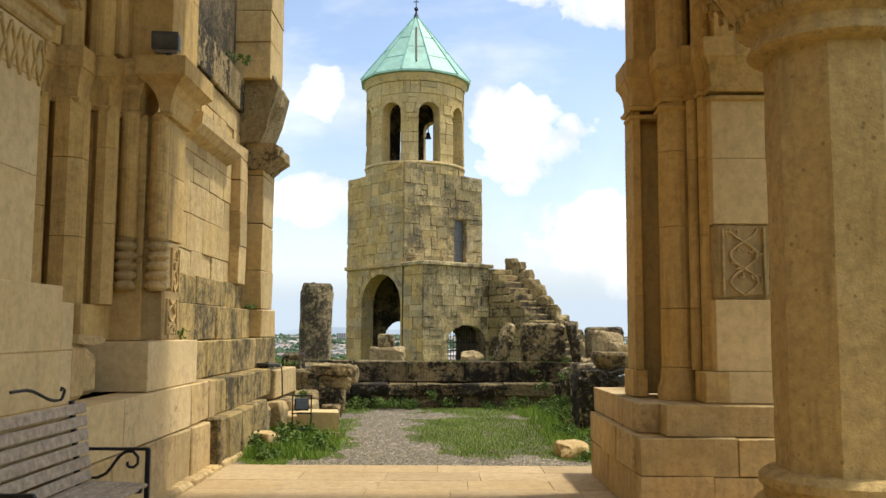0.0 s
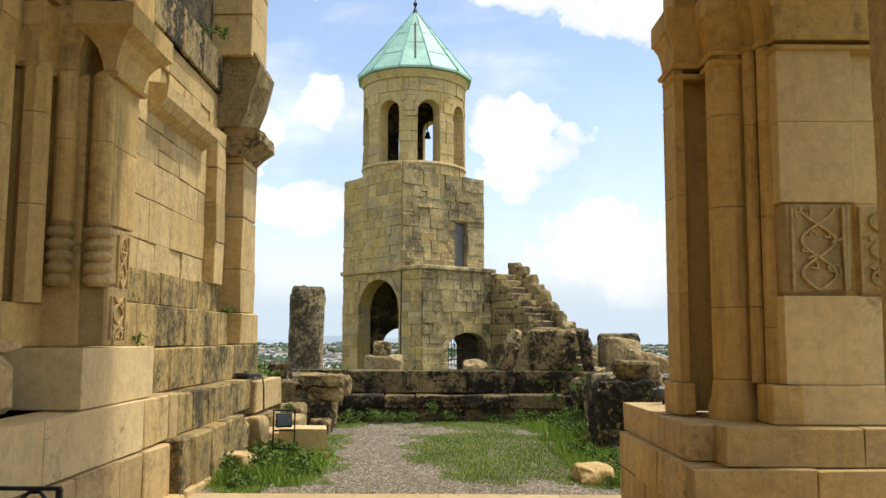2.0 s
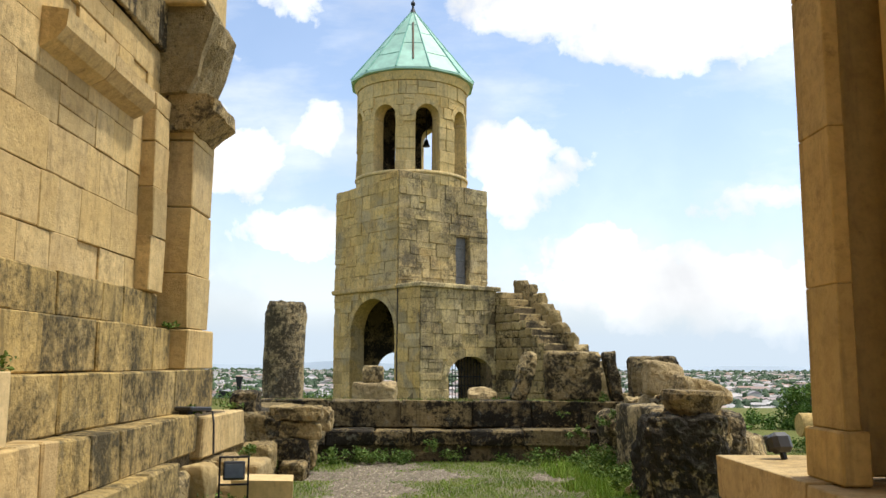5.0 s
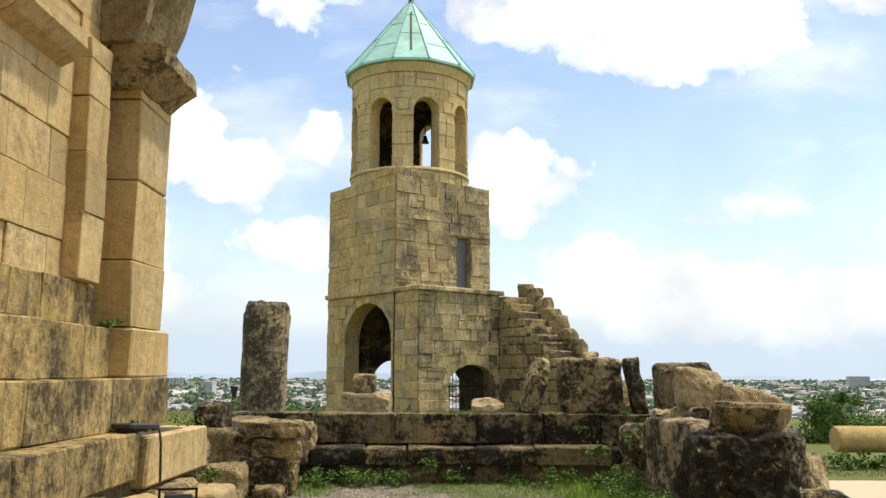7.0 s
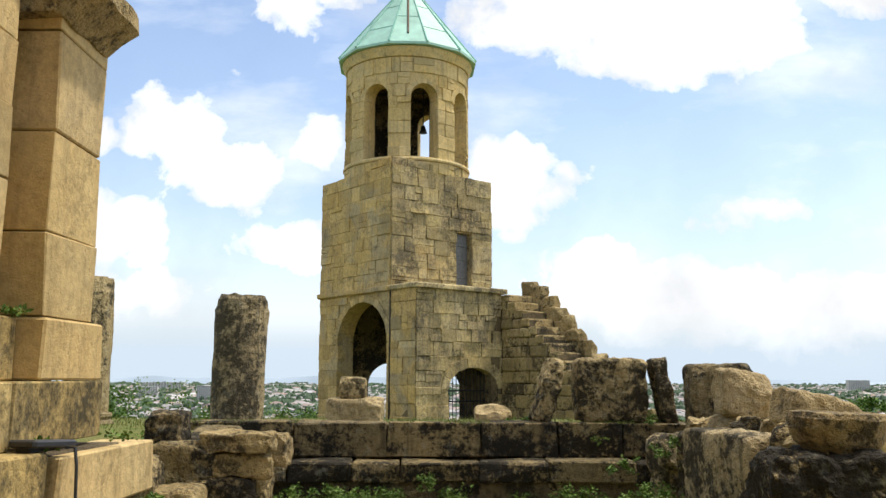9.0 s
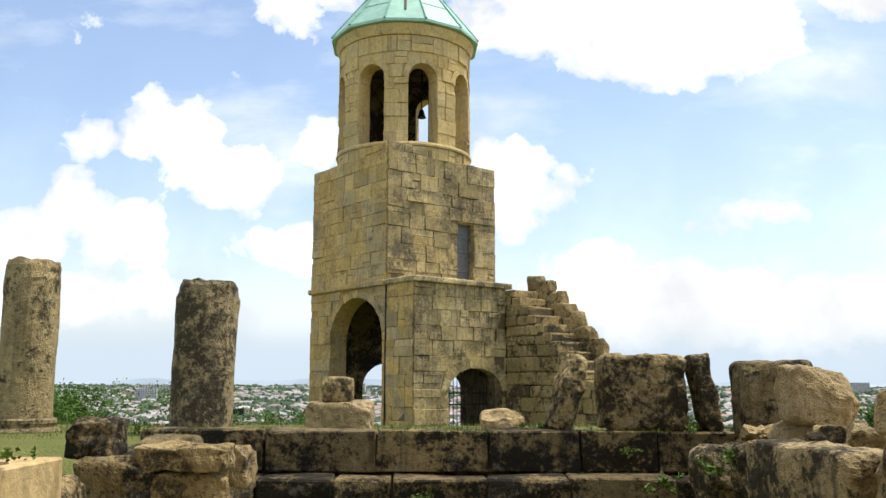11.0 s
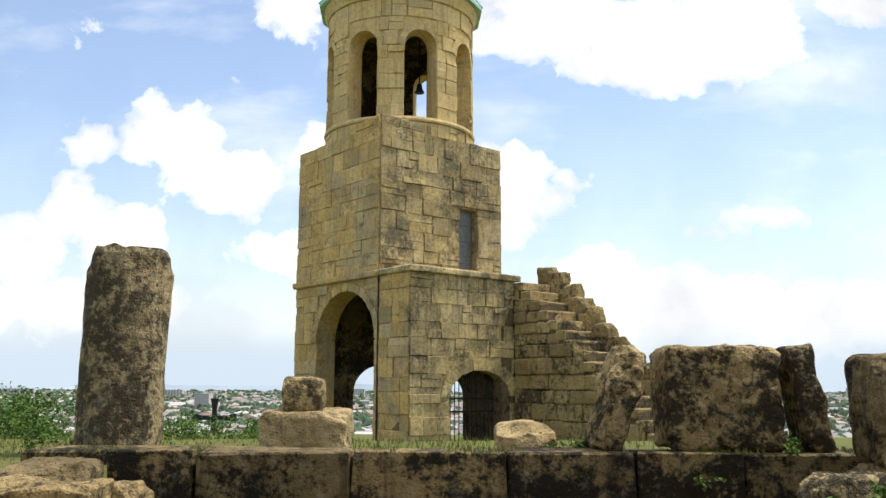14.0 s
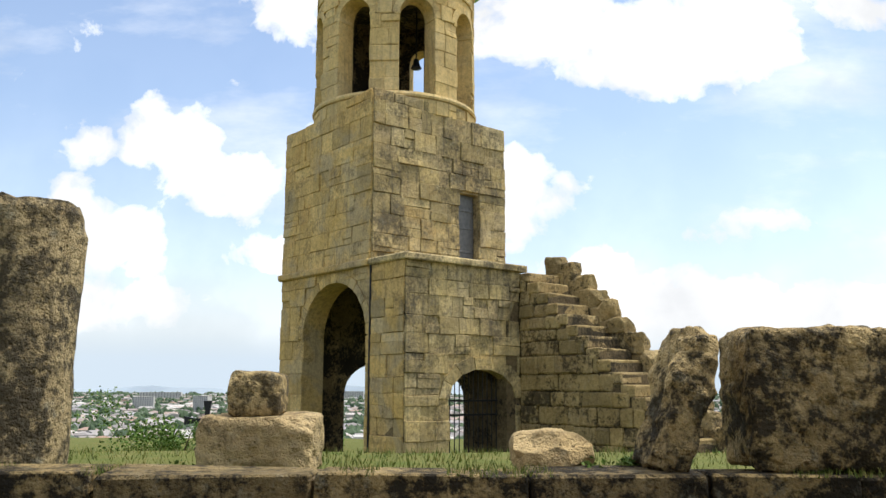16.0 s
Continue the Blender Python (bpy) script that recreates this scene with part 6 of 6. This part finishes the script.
# ---------------------------------------------------------------- town on the plain
def island_mat(name, cols, rough=0.8):
    m, nt, bsdf = material(name)
    rnd = nt.nodes.new("ShaderNodeNewGeometry").outputs["Random Per Island"]
    n = len(cols)
    col = ramp(nt, rnd, [(i / (n - 1), c) for i, c in enumerate(cols)])
    nt.links.new(col, bsdf.inputs["Base Color"])
    bsdf.inputs["Roughness"].default_value = rough
    return m


M_TWALL = island_mat("town_walls", [(0.55, 0.52, 0.46), (0.42, 0.38, 0.33), (0.6, 0.57, 0.52), (0.35, 0.33, 0.3), (0.5, 0.44, 0.36)])
M_TROOF = island_mat("town_roofs", [(0.25, 0.17, 0.13), (0.42, 0.40, 0.38), (0.22, 0.2, 0.19), (0.55, 0.53, 0.5), (0.32, 0.2, 0.14), (0.3, 0.3, 0.32)])
M_TTREE = island_mat("town_trees", [(0.035, 0.065, 0.03), (0.06, 0.10, 0.045), (0.045, 0.08, 0.035), (0.08, 0.12, 0.06)])
ZP = -40.0
r = random.Random(600)
wv, wf, rv, rf, tv, tf = [], [], [], [], [], []


def town_spot(far=4300):
    y = 330 * (far / 330) ** (r.random() ** 0.75)
    return r.uniform(-0.62, 0.62) * y, y


for _ in range(3600):
    x, y = town_spot()
    g = 1 + y / 2600
    w, d, h = r.uniform(8, 17) * g, r.uniform(7, 13) * g, r.uniform(4, 7) * (1 + 0.25 * g * (r.random() < 0.15))
    a = r.uniform(-0.4, 0.4) + (math.pi / 2 if r.random() < 0.4 else 0)
    c, s = math.cos(a), math.sin(a)

    def at(px, py, pz):
        return (x + px * c - py * s, y + px * s + py * c, ZP + pz)
    i = len(wv)
    wv += [at(sx * w / 2, sy * d / 2, z) for z in (-1, h) for sx, sy in ((-1, -1), (1, -1), (1, 1), (-1, 1))]
    wf += [(i, i + 1, i + 5, i + 4), (i + 1, i + 2, i + 6, i + 5), (i + 2, i + 3, i + 7, i + 6), (i + 3, i, i + 4, i + 7)]
    i = len(rv)
    e, t = 0.6, h + r.uniform(1.5, 3.0)
    q = r.choice((0.0, 0.35)) * w
    rv += [at(sx * (w / 2 + e), sy * (d / 2 + e), h - 0.2) for sx, sy in ((-1, -1), (1, -1), (1, 1), (-1, 1))] + [at(-w / 2 + q, 0, t), at(w / 2 - q, 0, t)]
    rf += [(i, i + 1, i + 5, i + 4), (i + 1, i + 2, i + 5), (i + 2, i + 3, i + 4, i + 5), (i + 3, i, i + 4)]
tagged(part("town_house_walls", mesh_of("town_house_walls", wv, wf, M_TWALL), None), "pale low houses spread over the far plain", "houses", kind="stuff")
tagged(part("town_house_roofs", mesh_of("town_house_roofs", rv, rf, M_TROOF), None), "grey and rust-red roofs of the far town", "roofs", kind="stuff")
for _ in range(5200):
    x, y = town_spot(4800)
    k = 1 + y / 2200
    h, w = r.uniform(5, 13) * (0.7 + 0.3 * k), r.uniform(2, 5.5) * k
    for _ in range(r.choice((1, 2, 3))):
        ox, oy, hh = r.gauss(0, w), r.gauss(0, w), h * r.uniform(0.6, 1)
        i = len(tv)
        for z, m2 in ((0, 0.55), (hh * 0.4, 1.0), (hh * 0.75, 0.7)):
            for j in range(6):
                q = w * m2 * r.uniform(0.65, 1.15)
                tv.append((x + ox + q * math.cos(j * 1.047), y + oy + q * math.sin(j * 1.047), ZP + z + r.uniform(-0.1, 0.1) * hh))
        tv.append((x + ox, y + oy, ZP + hh))
        for b in (0, 6):
            tf += [(i + b + j, i + b + (j + 1) % 6, i + b + 6 + (j + 1) % 6, i + b + 6 + j) for j in range(6)]
        tf += [(i + 12 + j, i + 12 + (j + 1) % 6, i + 18) for j in range(6)]
tagged(part("town_trees", mesh_of("town_trees", tv, tf, M_TTREE), None), "dark green trees between the far houses", "trees", kind="stuff")
M_APT = plain("apartment_concrete", (0.52, 0.50, 0.46), 0.8, 0, 0.1, 0.3)
M_WIN = plain("dark_window", (0.09, 0.10, 0.115), 0.3, 0, 0.2, 1.0)


def apartment(x, y, w, d, floors, cols, turn, base=0.0):
    ob = thing("apartment_building", "pale concrete apartment block in the far town", "building", pose(x, y, ZP + base, 0, 0, turn), "apartment blocks")
    h = floors * 3.0
    bm = bmesh.new()
    add_box(bm, w, d, h, pose(0, 0, h / 2), 0.1)
    part("wall", bm, M_APT, ob)
    bm = bmesh.new()
    add_box(bm, w + 0.8, d + 0.8, 0.5, pose(0, 0, h + 0.25), 0.1)
    part("roof", bm, M_APT, ob)
    me = block_mesh("window", w / cols * 0.5, 0.2, 1.5, M_WIN, 0.02, 0)
    for f in range(floors):
        for k in range(cols):
            part("window", me, None, ob, m=pose(-w / 2 + (k + 0.5) * w / cols, -d / 2 - 0.02, f * 3 + 1.7))


apartment(-22, 360, 22, 12, 7, 8, 8, 1)
apartment(-3, 420, 20, 12, 6, 7, -6)
apartment(-500, 1500, 34, 14, 8, 9, 10)
apartment(-360, 1350, 24, 14, 9, 7, -12)
apartment(-820, 2600, 120, 20, 8, 14, 5)
apartment(-300, 2900, 110, 20, 9, 14, -4)
apartment(1150, 2400, 55, 24, 12, 12, -8)
apartment(-1450, 3000, 130, 22, 8, 14, 8)
# far hills, with distance haze painted into their colour
vs, fs = [], []
for i in range(81):
    x = -4000 + i * 100
    h = 35 + 60 * (noise.noise(Vector((i * 0.13, 2, 0))) + 0.5) + 25 * noise.noise(Vector((i * 0.4, 5, 0))) 
    vs += [(x, 4880, ZP - 5), (x, 4900, ZP + max(14, h * (0.55 if i < 45 else 0.4)))]
fs = [(2 * i, 2 * i + 2, 2 * i + 3, 2 * i + 1) for i in range(80)]
# pale blue base colour imitates the haze over the hills
M_HILL = plain("hazed_far_hills", (0.58, 0.66, 0.74), 1.0, 0, 0.05, 0.002)
tagged(part("backdrop", mesh_of("backdrop", vs, fs, M_HILL), None), "far horizon hills, pale blue from haze in their colour", "hills", kind="structure")
